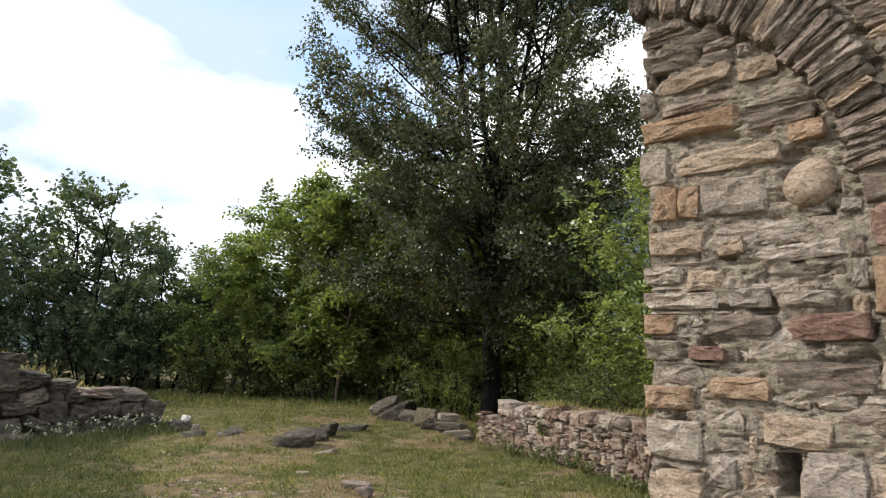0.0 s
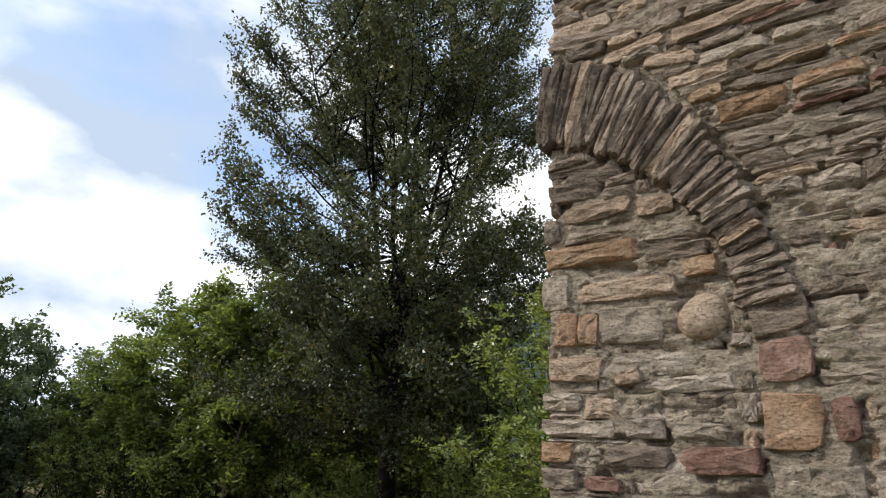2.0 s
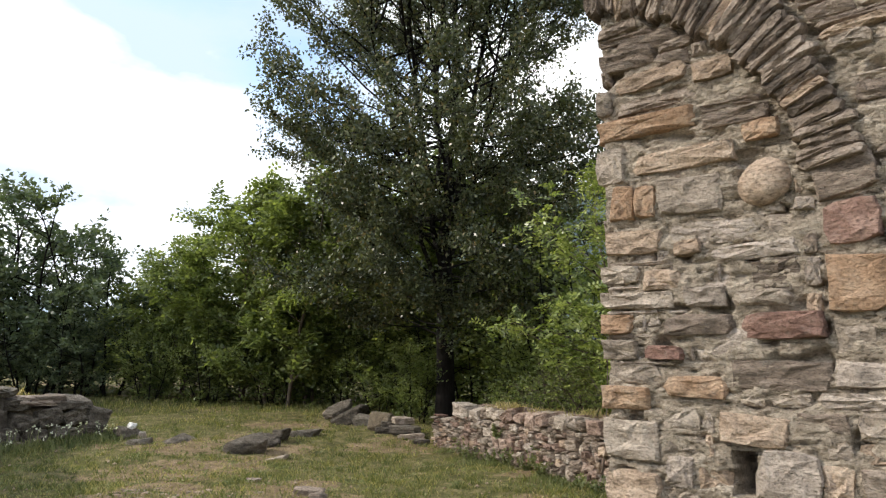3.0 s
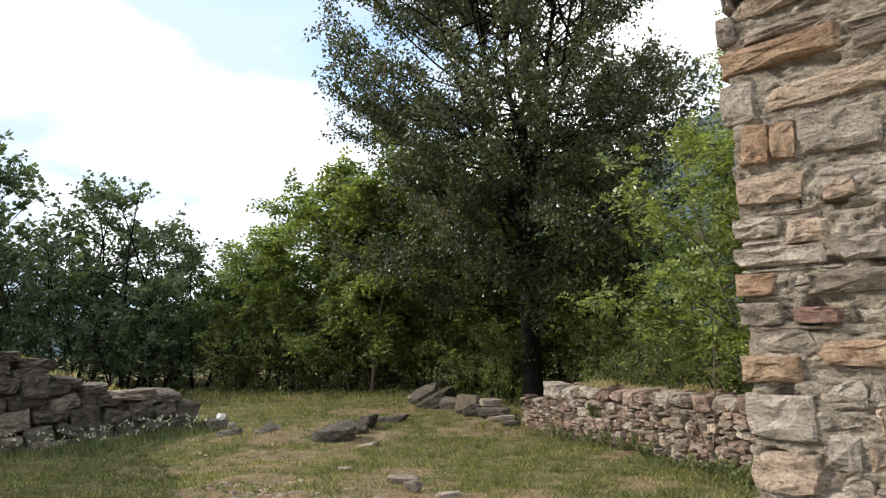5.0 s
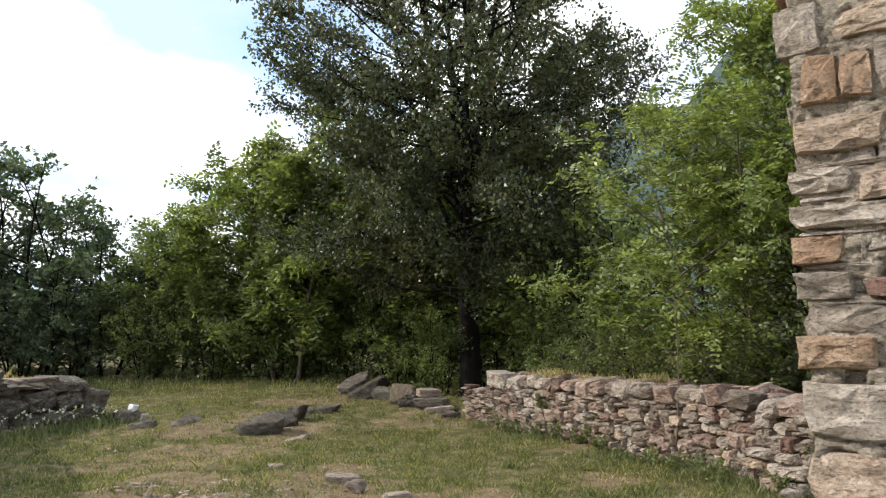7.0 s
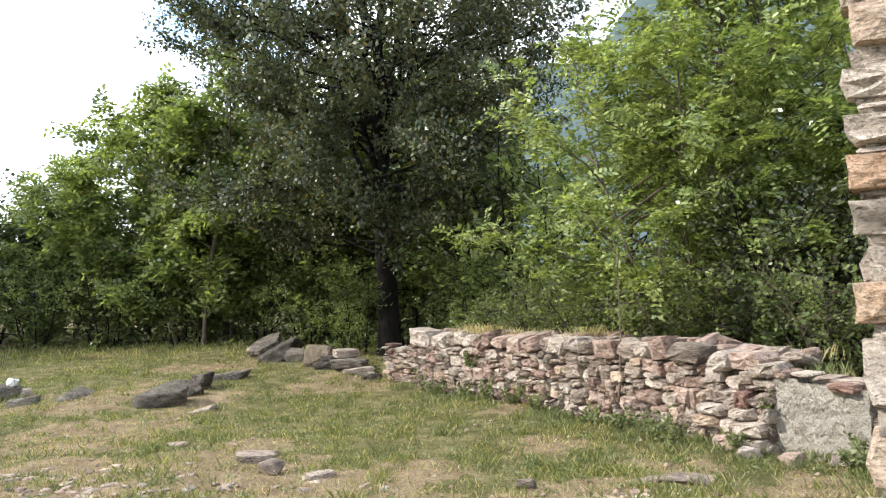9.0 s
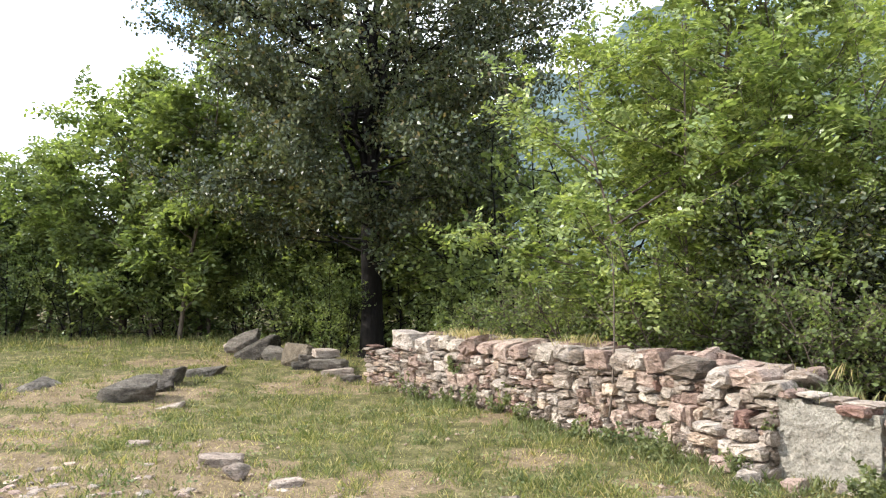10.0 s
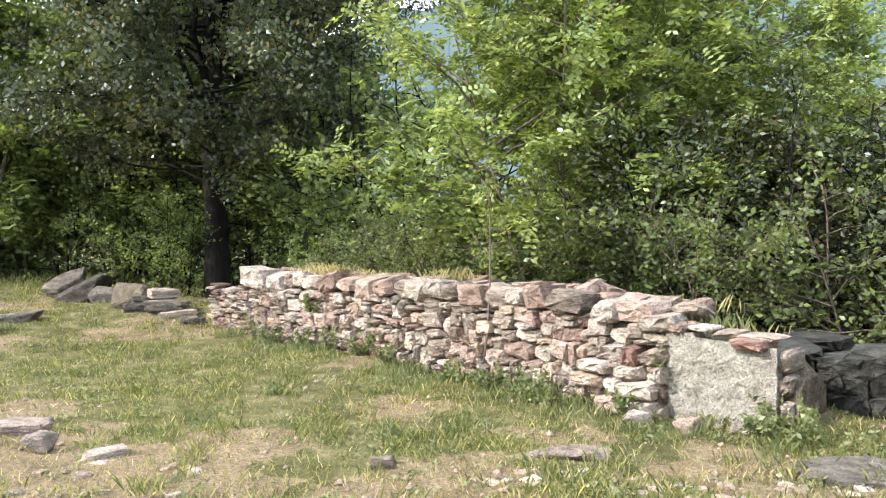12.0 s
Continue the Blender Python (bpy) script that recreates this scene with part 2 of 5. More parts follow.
# far mountain: air haze put in as a pale blue glow over dark green
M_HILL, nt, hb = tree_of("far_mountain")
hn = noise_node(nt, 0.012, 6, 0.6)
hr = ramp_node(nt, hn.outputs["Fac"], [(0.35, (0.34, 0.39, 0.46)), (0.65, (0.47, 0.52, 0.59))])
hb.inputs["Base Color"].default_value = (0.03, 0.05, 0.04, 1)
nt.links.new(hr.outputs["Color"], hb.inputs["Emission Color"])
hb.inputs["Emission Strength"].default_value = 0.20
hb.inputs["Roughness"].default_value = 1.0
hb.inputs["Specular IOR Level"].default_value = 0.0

# ---- mesh helpers ----


def mesh_of(name, verts, faces, material=None, smooth=False):
    me = bpy.data.meshes.new(name)
    me.from_pydata([tuple(v) for v in verts], [], [tuple(f) for f in faces])
    if material:
        me.materials.append(material)
    if smooth:
        me.polygons.foreach_set("use_smooth", [True] * len(me.polygons))
    me.update()
    return me


def fast_mesh(name, verts, quads, material, smooth=False):
    """Mesh from an (n, 3) array and an (m, k) array of equal faces."""
    me = bpy.data.meshes.new(name)
    verts, quads = np.asarray(verts, np.float32), np.asarray(quads, np.int32)
    k = quads.shape[1]
    me.vertices.add(len(verts))
    me.vertices.foreach_set("co", verts.ravel())
    me.loops.add(quads.size)
    me.loops.foreach_set("vertex_index", quads.ravel())
    me.polygons.add(len(quads))
    me.polygons.foreach_set("loop_start", np.arange(0, quads.size, k, dtype=np.int32))
    if smooth:
        me.polygons.foreach_set("use_smooth", np.ones(len(quads), bool))
    me.materials.append(material)
    me.update(calc_edges=True)
    return me


def child(name, data, parent, matrix=None, label=""):
    ob = new(name, data)
    ob.parent = parent
    if matrix is not None:
        ob.matrix_local = matrix
    if label:
        tagged(ob, label)
    return ob


rng = np.random.default_rng(7)

# ---- ground ----
LW_A, LW_B = np.array([-9.41, 12.76]), np.array([-1.73, 9.21])
LW_LEN = float(np.linalg.norm(LW_B - LW_A))
LW_T = (LW_B - LW_A) / LW_LEN
LW_N = np.array([-LW_T[1], LW_T[0]])


def smooth(a, b, v):
    t = np.clip((v - a) / (b - a), 0, 1)
    return t * t * (3 - 2 * t)


def ground_z(x, y):
    x, y = np.asarray(x, float), np.asarray(y, float)
    u = (y - x) / math.sqrt(2)
    v = (x + y) / math.sqrt(2)
    z = 0.045 * np.maximum(u - 13.2, 0) * smooth(13.0, 15.5, u)
    z = np.minimum(z, 0.75)
    s = (x - LW_A[0]) * LW_T[0] + (y - LW_A[1]) * LW_T[1]
    d = (x - LW_A[0]) * LW_N[0] + (y - LW_A[1]) * LW_N[1]
    z = z + 0.35 * smooth(0.22, 0.7, d) * smooth(-2.2, 0.7, s) * (1 - smooth(7.2, 8.1, s)) * (1 - smooth(8, 16, d))
    z = z - 0.06 * smooth(5.9, 7.5, s) * (1 - smooth(-1, 0, -d - 2)) * (d < 0.3)
    near = 1 - smooth(40, 90, np.hypot(x, y))
    z = z + near * (0.035 * np.sin(0.9 * x + 0.4 * y) * np.sin(0.7 * y - 0.3 * x + 1) + 0.02 * np.sin(2.3 * x - 1.1 * y) * np.sin(1.9 * y + 0.6 * x))
    return z


# worn patches: x, y, radius
WORN = [(-10.4, 8.5, 1.1), (-7.4, 7.2, 0.9), (-12.8, 9.3, 1.4), (-8.2, 6.3, 1.3), (-6.6, 5.6, 1.2), (-3.9, 7.2, 0.8), (-3.3, 8.5, 0.5), (-4.9, 9.0, 0.5), (-2.0, 8.0, 0.9), (-5.4, 7.6, 0.6), (-9.6, 7.4, 0.8), (-11.2, 10.2, 0.7), (-5.2, 6.6, 0.8)]


def bareness(x, y):
    """0 on turf, 1 on trodden earth."""
    x, y = np.asarray(x, float), np.asarray(y, float)
    wob = 0.25 * np.sin(3.1 * x + 1.3 * y) + 0.2 * np.sin(4.7 * y - 2.2 * x) + 0.12 * np.sin(9.1 * x + 7.3 * y)
    out = np.zeros_like(x)
    for cx, cy, r in WORN:
        d = np.hypot(x - cx, y - cy) / r + wob
        out = np.maximum(out, 1 - smooth(0.1, 1.15, d))
    p = 0.5 + 0.5 * np.sin(0.82 * x + 0.45 * y + 0.8) * np.sin(0.75 * y - 0.62 * x + 2.1) + 0.3 * wob
    return np.maximum(out, 0.75 * smooth(0.72, 1.0, p))


def axis(lo, hi, step, far):
    core = list(np.arange(lo, hi + 1e-6, step))
    out, g = [], step
    p = hi
    while p < far:
        g *= 1.35
        p += g
        out.append(p)
    neg, g, p = [], step, lo
    while p > -far:
        g *= 1.35
        p -= g
        neg.append(p)
    return np.array(neg[::-1] + core + out)


gx, gy = axis(-30, 5, 0.2, 2600), axis(-3, 30, 0.2, 2600)
GX, GY = np.meshgrid(gx, gy)
GZ = ground_z(GX, GY) + np.where(np.hypot(GX, GY) < 45, rng.normal(0, 0.008, GX.shape), 0)
nx, ny = len(gx), len(gy)
idx = np.arange(nx * ny).reshape(ny, nx)
quads = np.stack([idx[:-1, :-1], idx[:-1, 1:], idx[1:, 1:], idx[1:, :-1]], -1).reshape(-1, 4)
ground = new("ground", fast_mesh("ground", np.stack([GX, GY, GZ], -1).reshape(-1, 3), quads, M_GROUND, True))
ground.data.attributes.new("worn", "FLOAT", "POINT").data.foreach_set("value", bareness(GX, GY).ravel().astype(np.float32))
tagged(ground, "uneven meadow of short grass, straw and trodden earth", "ground", kind="structure")

# far mountain flank, higher to the north-east
hv, hf = [], []
NA, NR = 90, 14
for i in range(NA + 1):
    a = radians(60 + 110 * i / NA)
    az = 60 + 110 * i / NA
    ridge = 0.36 - 0.32 * smooth(95, 150, az) + 0.012 * math.sin(az * 0.31) + 0.008 * math.sin(az * 0.83 + 1)
    for j in range(NR + 1):
        r = 1300 + 900 * j / NR
        h = ridge * r * smooth(0, NR, j) * (1 + 0.05 * math.sin(i * 0.7 + j)) - 5
        hv.append((r * math.cos(a), r * math.sin(a), h))
for i in range(NA):
    for j in range(NR):
        p = i * (NR + 1) + j
        hf.append((p, p + 1, p + NR + 2, p + NR + 1))
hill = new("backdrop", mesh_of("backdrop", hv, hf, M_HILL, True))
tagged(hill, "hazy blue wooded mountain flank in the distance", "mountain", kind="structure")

# ---- stone shapes ----


def stone_mesh(name, material, seed, n=10, square=0.9, proud=0.12, inset=0.93):
    """A rough block, 1 x 1 x 1, its face towards -y: irregular broken outline, worn edge, uneven face."""
    r = random.Random(seed)
    ring = []
    cut = [r.uniform(0.86, 1.06) for _ in range(4)]
    for k in range(n):
        a = 2 * math.pi * (k + r.uniform(-0.32, 0.32)) / n
        c, s = math.cos(a), math.sin(a)
        q = max(abs(c), abs(s))
        f = 0.5 * ((1 - square) + square / q) * r.uniform(0.90, 1.06) * cut[int(a / 1.5708) % 4]
        ring.append((max(-0.53, min(0.53, c * f * 1.04)), max(-0.53, min(0.53, s * f * 1.04))))
    if square > 0.75:
        # squared blocks: corners kept, sides broken unevenly
        ring = []
        for (ax, az), (bx, bz), cuts in (((0.5, -0.5), (0.5, 0.5), 2), ((0.5, 0.5), (-0.5, 0.5), 3), ((-0.5, 0.5), (-0.5, -0.5), 2), ((-0.5, -0.5), (0.5, -0.5), 3)):
            for q in range(cuts):
                t = q / cuts + (r.uniform(-0.1, 0.1) if q else 0)
                k = r.uniform(0.80, 1.0) if q == 0 else r.uniform(0.90, 1.05)
                ring.append(((ax + (bx - ax) * t) * k, (az + (bz - az) * t) * k))
    tx, tz = r.uniform(-0.16, 0.16), r.uniform(-0.16, 0.16)
    vs, fs = [], []
    for y, k in ((0.5, 1.0), (-0.5 + proud, 1.0), (-0.5, inset)):
        for x, z in ring:
            jy = r.uniform(-0.06, 0.06) + tx * x + tz * z if y < 0.4 else 0
            kk = k * r.uniform(0.95, 1.04) if k < 1 else 1
            vs.append((x * kk, y + jy, z * kk))
    for x, z in ring:
        kk = inset * r.uniform(0.45, 0.72)
        vs.append((x * kk, -0.5 - 0.05 + r.uniform(-0.09, 0.09) + tx * x * 0.6 + tz * z * 0.6, z * kk))
    vs.append((r.uniform(-0.15, 0.15), -0.55 + r.uniform(-0.10, 0.10), r.uniform(-0.15, 0.15)))
    for lvl in range(3):
        for k in range(n):
            a, b2 = lvl * n + k, lvl * n + (k + 1) % n
            fs.append((a, b2, b2 + n, a + n))
    for k in range(n):
        fs.append((3 * n + k, 3 * n + (k + 1) % n, 4 * n))
    return mesh_of(name, vs, fs, material)


def rock_mesh(name, material, seed, rough=0.22, points=16):
    """A loose broken boulder, about 1 x 1 x 1, resting on z = 0: flat breaks, worn edges."""
    r = random.Random(seed * 7 + 1)
    bm = bmesh.new()
    for _ in range(points):
        p = Vector((r.gauss(0, 1), r.gauss(0, 1), r.gauss(0, 1))).normalized()
        p = Vector([math.copysign(abs(c) ** 0.6, c) for c in p]) * 0.5 * r.uniform(0.82, 1.05)
        bm.verts.new(p)
    bmesh.ops.convex_hull(bm, input=bm.verts)
    loose = [v for v in bm.verts if not v.link_faces]
    bmesh.ops.delete(bm, geom=loose, context="VERTS")
    bmesh.ops.dissolve_limit(bm, angle_limit=radians(14), verts=bm.verts, edges=bm.edges)
    bmesh.ops.bevel(bm, geom=list(bm.edges), offset=0.035, segments=1, affect="EDGES")
    bmesh.ops.triangulate(bm, faces=bm.faces)
    bmesh.ops.subdivide_edges(bm, edges=[e for e in bm.edges if e.calc_length() > 0.16], cuts=1, use_grid_fill=True)
    off = Vector((seed * 3.1, seed * 1.7, seed * 0.9))
    for v in bm.verts:
        v.co = v.co * (1 + noise.noise(v.co * 3.5 + off) * rough * 0.6)
        v.co.z += 0.40
    me = bpy.data.meshes.new(name)
    bm.to_mesh(me)
    bm.free()
    me.materials.append(material)
    return me


LIB = {}
for key, material in (("grey", M_GREY), ("tan", M_TAN), ("orange", M_ORANGE), ("red", M_RED), ("brown", M_BROWN), ("pale", M_PALE), ("pink", M_PINK), ("schist", M_VOUSSOIR), ("dark", M_DARKROCK), ("damp", M_STUB_SHADE)):
    LIB[key] = [stone_mesh("stone_" + key, material, 31 * k + len(key), 10, 0.78 if k % 2 else 0.97, 0.10 + 0.05 * (k % 3)) for k in range(6)]


# rounder field stones for the low wall
ROUNDED = {}
for key, material in (("grey", M_GREY), ("tan", M_TAN), ("red", M_RED), ("brown", M_BROWN), ("pale", M_PALE), ("pink", M_PINK), ("dark", M_DARKROCK)):
    ROUNDED[key] = [stone_mesh("stone_" + key, material, 57 * k + len(key), 10, 0.55 + 0.2 * (k % 2), 0.28, 0.80) for k in range(6)]


def pick(weights):
    keys = list(weights)
    return random.choices(keys, [weights[k] for k in keys])[0]

# ---- tall ruined wall ----
WALL_Y, WALL_TOP, WALL_END = 4.775, 6.8, 6.5


HOLE = (-0.77, 0.99, -0.65, 1.23)


def edge_x(z):
    """The wall's free edge, leaning out a little with height."""
    return -1.57 - 0.012 * max(z - 2.5, 0)


def wall_core():
    v, f = [], []
    nz, nx2 = 470, 340
    for j in range(nz + 1):
        z = -0.4 + (WALL_TOP + 0.4) * j / nz
        bed = 0.095 if z > 3.3 else 0.015
        for i in range(nx2 + 1):
            x = edge_x(z) + 0.02 + 0.03 * noise.noise(Vector((3, 7, z * 5))) + (WALL_END - edge_x(z)) * (i / nx2) ** 1.6
            zt = z - bed * (x + 1.8)
            p = Vector((x * 3, 0, zt * 6))
            y = WALL_Y + 0.004 + 0.020 * noise.noise(p * 0.8) + 0.020 * noise.noise(p * 2.3) + 0.016 * noise.noise(p * 5.7) + 0.009 * noise.noise(p * 13.0)
            y += 0.07 * smooth(0.26, 0.5, noise.noise(Vector((x * 5.5 + 40, 3, zt * 9))))
            # open bedding cracks
            crack = abs(noise.noise(Vector((x * 2.1 + 9, 6, zt * 15))))
            y += 0.030 * (1 - smooth(0.0, 0.07, crack))
            if HOLE[0] < x < HOLE[2] and HOLE[1] < z < HOLE[3]:
                y += 0.35
            v.append((x, float(y), z))
    w = nx2 + 1
    f = [(j * w + i, j * w + i + 1, (j + 1) * w + i + 1, (j + 1) * w + i) for j in range(nz) for i in range(nx2)]
    n0 = len(v)
    for j in range(nz + 1):
        for i in (0, nx2):
            x, y, z = v[j * w + i]
            v.append((x, WALL_Y + 1.0, z))
    for j in range(nz):
        a, b2 = n0 + 2 * j, n0 + 2 * j + 2
        f.append((j * w, (j + 1) * w, b2, a))
        f.append((j * w + nx2, a + 1, b2 + 1, (j + 1) * w + nx2))
        f.append((a, b2, b2 + 1, a + 1))
    top = [nz * w + i for i in range(w)]
    f.append(tuple(top) + (n0 + 2 * nz + 1, n0 + 2 * nz))
    return mesh_of("wall_1", v, f, M_MORTAR, True)


tall_wall = new("wall_1", wall_core())
tagged(tall_wall, "tall ruined rubble wall with half a blocked stone arch", "wall", kind="structure")

ARCH_C, ARCH_IN = (-1.85, 2.55), 1.56


def arch_out(a):
    """Outer radius at angle a: longer stones near the crown."""
    return 1.90 + 0.36 * smooth(radians(25), radians(80), a)


# x0, z0, x1, z1, stone, tilt in degrees
NAMED = [
    (-1.48, 3.51, -0.96, 3.64, "tan", 4.6),
    (-1.62, 3.20, -0.92, 3.34, "orange", 1.6),
    (-1.38, 2.94, -0.67, 3.08, "tan", 2.0),
    (-1.63, 2.90, -1.41, 3.15, "grey", -0.4),
    (-1.51, 2.64, -1.35, 2.88, "orange", -0.6),
    (-1.35, 2.64, -1.21, 2.87, "orange", -0.7),
    (-1.61, 3.37, -1.49, 3.55, "grey", -0.4),
    (-1.20, 2.65, -0.78, 2.89, "grey", -0.5),
    (-0.23, 2.02, 0.10, 2.34, "orange", -0.6),
    (-0.24, 2.39, 0.07, 2.64, "red", 7.5),
    (-0.28, 2.67, 0.06, 2.89, "brown", 13.6),
    (-0.71, 1.87, -0.22, 2.03, "red", 1.3),
    (-1.30, 1.75, -1.04, 1.84, "red", -2.8),
    (-1.18, 1.52, -0.79, 1.66, "orange", -0.7),
    (-0.86, 1.26, -0.44, 1.44, "tan", -3.7),
    (-0.65, 0.96, -0.30, 1.26, "pale", -5.7),
    (-1.61, 1.43, -1.27, 1.58, "orange", -0.6),
    (-1.11, 2.39, -0.92, 2.49, "tan", 5.5),
    (-1.30, 2.18, -1.06, 2.31, "tan", -0.6),
    (-0.95, 3.49, -0.66, 3.62, "tan", 3.7),
    (-0.66, 3.05, -0.43, 3.17, "orange", 3.6),
    (-0.40, 4.06, 0.04, 4.20, "orange", 4.8),
    (-1.59, 3.67, -1.19, 3.81, "brown", 3.6),
    (0.13, 2.07, 0.27, 2.31, "red", 9.3),
    (-1.57, 2.42, -1.16, 2.58, "tan", -0.6),
    (-1.61, 0.59, -1.05, 0.81, "grey", 2.1),
    (-1.60, 0.85, -1.21, 1.07, "tan", -0.7),
    (-1.59, 1.13, -1.22, 1.38, "grey", -0.8),
    (-0.96, 0.66, -0.62, 0.92, "grey", -0.7),
    (-0.56, 0.62, -0.02, 0.91, "grey", -0.8),
    (-1.60, 2.24, -1.32, 2.36, "grey", -0.5),
    (-1.60, 2.07, -1.10, 2.18, "grey", -0.6),
    (-1.04, 2.07, -0.78, 2.20, "pale", -0.6),
    (-0.75, 2.07, -0.41, 2.17, "grey", -0.7),
    (-1.60, 1.91, -1.37, 2.04, "orange", -0.4),
    (-1.18, 1.90, -0.75, 2.03, "brown", -0.7),
    (-1.60, 1.75, -1.34, 1.88, "grey", -0.7),
    (-1.62, 4.95, -1.10, 5.08, "tan", 5.0),
    (-0.75, 5.10, -0.21, 5.24, "tan", 7.9),
    (-0.90, 4.54, -0.50, 4.65, "tan", -6.1),
]
ROUND = (-0.535, 2.796, 0.28, 0.27)


def in_arch(x, z):
    dx, dz = x - ARCH_C[0], z - ARCH_C[1]
    a, r = math.atan2(dz, dx), math.hypot(dx, dz)
    return radians(9) < a < radians(88) and ARCH_IN - 0.03 < r < arch_out(a) + 0.04


def taken(x, z):
    if in_arch(x, z):
        return True
    if abs(x - ROUND[0]) < 0.165 and abs(z - ROUND[1]) < 0.155:
        return True
    for x0, z0, x1, z1 in [s[:4] for s in NAMED] + [HOLE]:
        if x0 - 0.012 < x < x1 + 0.012 and z0 - 0.02 < z < z1 + 0.02:
            return True
    return False


wall_pieces = []   # x, z, width, height, stone, tilt, proud
for x0, z0, x1, z1, key, tilt in NAMED:
    wall_pieces.append(((x0 + x1) / 2, (z0 + z1) / 2, x1 - x0, z1 - z0, key, tilt, 0.020))
fill_mix = {"grey": 6, "brown": 1.3, "tan": 2.2, "schist": 0.4, "pale": 3, "orange": 0.4, "red": 0.25}
high_mix = {"schist": 4.5, "brown": 5, "grey": 2, "tan": 1.6, "orange": 0.4, "red": 0.25}
random.seed(11)
z = -0.25
while z < WALL_TOP - 0.05:
    h = random.uniform(0.08, 0.20) if z < 3 else random.uniform(0.045, 0.12)
    zc = z + h / 2
    slope = 0.095 if zc > 3.3 else 0.015
    x = edge_x(zc) - random.uniform(-0.015, 0.025)
    while x < 3.2:
        zz = zc + slope * (x + 1.8)
        w = random.uniform(0.14, 0.34) if random.random() < 0.6 else random.uniform(0.34, 0.62)
        w = min(w * (1.0 if z < 3 else 1.5), h * 5 if z < 3 else h * 8)
        # shrink to the free stretch
        free = 0.0
        while free < w and not taken(x + free + 0.02, zz):
            free += 0.02
        if free < 0.05:
            x += 0.04
            continue
        w = min(w, free)
        hh = h * random.uniform(0.85, 1.1)
        wall_pieces.append((x + w / 2, zz, w, hh, pick(fill_mix if zz < 2.9 else high_mix), math.degrees(slope) + random.gauss(0, 3.0), random.uniform(-0.040, 0.004) if zz < 3.2 else random.uniform(-0.006, 0.028)))
        x += w + random.uniform(0.004, 0.018)
    z += h + 0.004

# ---- ruined wall on the other side of the meadow, in its own shade ----
RUIN_X = -14.8


def ruin_top(y):
    # below y 5.1 the wall is unseen, raised to cast shade on the meadow
    pts = [(8.75, 0.55), (8.36, 0.86), (7.0, 0.92), (6.85, 1.06), (6.39, 1.12), (5.89, 1.38), (5.6, 1.60), (5.1, 1.65), (4.5, 2.3), (3.7, 3.2), (1.2, 5.2), (-1.4, 7.0), (-6, 7.0)]
    for (y1, h1), (y0, h0) in zip(pts, pts[1:]):
        if y0 <= y <= y1:
            t = (y - y0) / (y1 - y0)
            return h0 + (h1 - h0) * t
    return pts[0][1] if y > 8 else 7.0


def strip_core(name, base, along, away, length, depth, top_fn, material, step=0.12, low=-0.4, inset=0.05):
    """A rubble core: front face along a line, its top following top_fn."""
    n = int(length / step)
    v, f = [], []
    for i in range(n + 1):
        s = length * i / n
        for k, (d, up) in enumerate(((inset, 0), (inset, 0.5), (inset + 0.02, 0.92), (depth * 0.35, 1.0), (depth * 0.7, 1.0), (depth, 0.85), (depth, 0))):
            t = top_fn(s)
            h = low + (t - low) * up + (0.05 * noise.noise(Vector((s * 4, d * 5, up * 3))) if up else 0) - 0.04 * (up > 0.6)
            jitter = 0.03 * noise.noise(Vector((s * 5 + 9, up * 7, 2)))
            p = base + along * s + away * (d + jitter)
            v.append((p[0], p[1], h))
    for i in range(n):
        for k in range(6):
            a = i * 7 + k
            f.append((a, a + 7, a + 8, a + 1))
    f.append(tuple(range(7)))
    f.append(tuple(n * 7 + k for k in reversed(range(7))))
    return mesh_of(name, v, f, material, False)


ruin = new("wall_2", strip_core("wall_2", np.array([RUIN_X, 8.7]), np.array([0.0, -1.0]), np.array([-1.0, 0.0]), 14.0, 1.0, lambda s: ruin_top(8.7 - s), M_EARTH))
tagged(ruin, "crumbling drystone wall stepping down to the grass", "wall", kind="structure")

# ---- low rubble wall ----


U = 0.84   # the low wall is laid out in units of this many metres


def lw_top(s):
    pts = [(0, 0.50), (0.12, 0.62), (1.02, 0.70), (1.2, 1.0), (1.3, 1.12), (5, 1.14), (7.3, 1.13), (7.6, 1.16), (8.05, 1.06), (8.88, 1.04), (8.96, 0.84), (9.88, 0.78), (10.05, 0.55), (12, 0.45)]
    for (a, h0), (b2, h1) in zip(pts, pts[1:]):
        if a <= s <= b2:
            return h0 + (h1 - h0) * (s - a) / (b2 - a)
    return 0.4


low_wall = new("wall_3", strip_core("wall_3", LW_A, LW_T, LW_N, LW_LEN, 0.63, lambda s: U * (lw_top(s / U) - 0.07), M_EARTH))
tagged(low_wall, "low drystone wall of pinkish and grey rubble stones", "wall", kind="structure")

# stub of wall beyond the plastered end, its shade put into the stone colour
STUB_A, STUB_T = np.array([-2.0, 10.15]), np.array([0.97, -0.24])
STUB_T = STUB_T / np.linalg.norm(STUB_T)
STUB_N = np.array([-STUB_T[1], STUB_T[0]])
stub = new("wall_4", strip_core("wall_4", STUB_A, STUB_T, STUB_N, 5.0, 1.3, lambda s: 0.46 + 0.03 * s, M_STUB_SHADE))
tagged(stub, "shaded stub of old wall with layered capping stones", "wall", kind="structure")

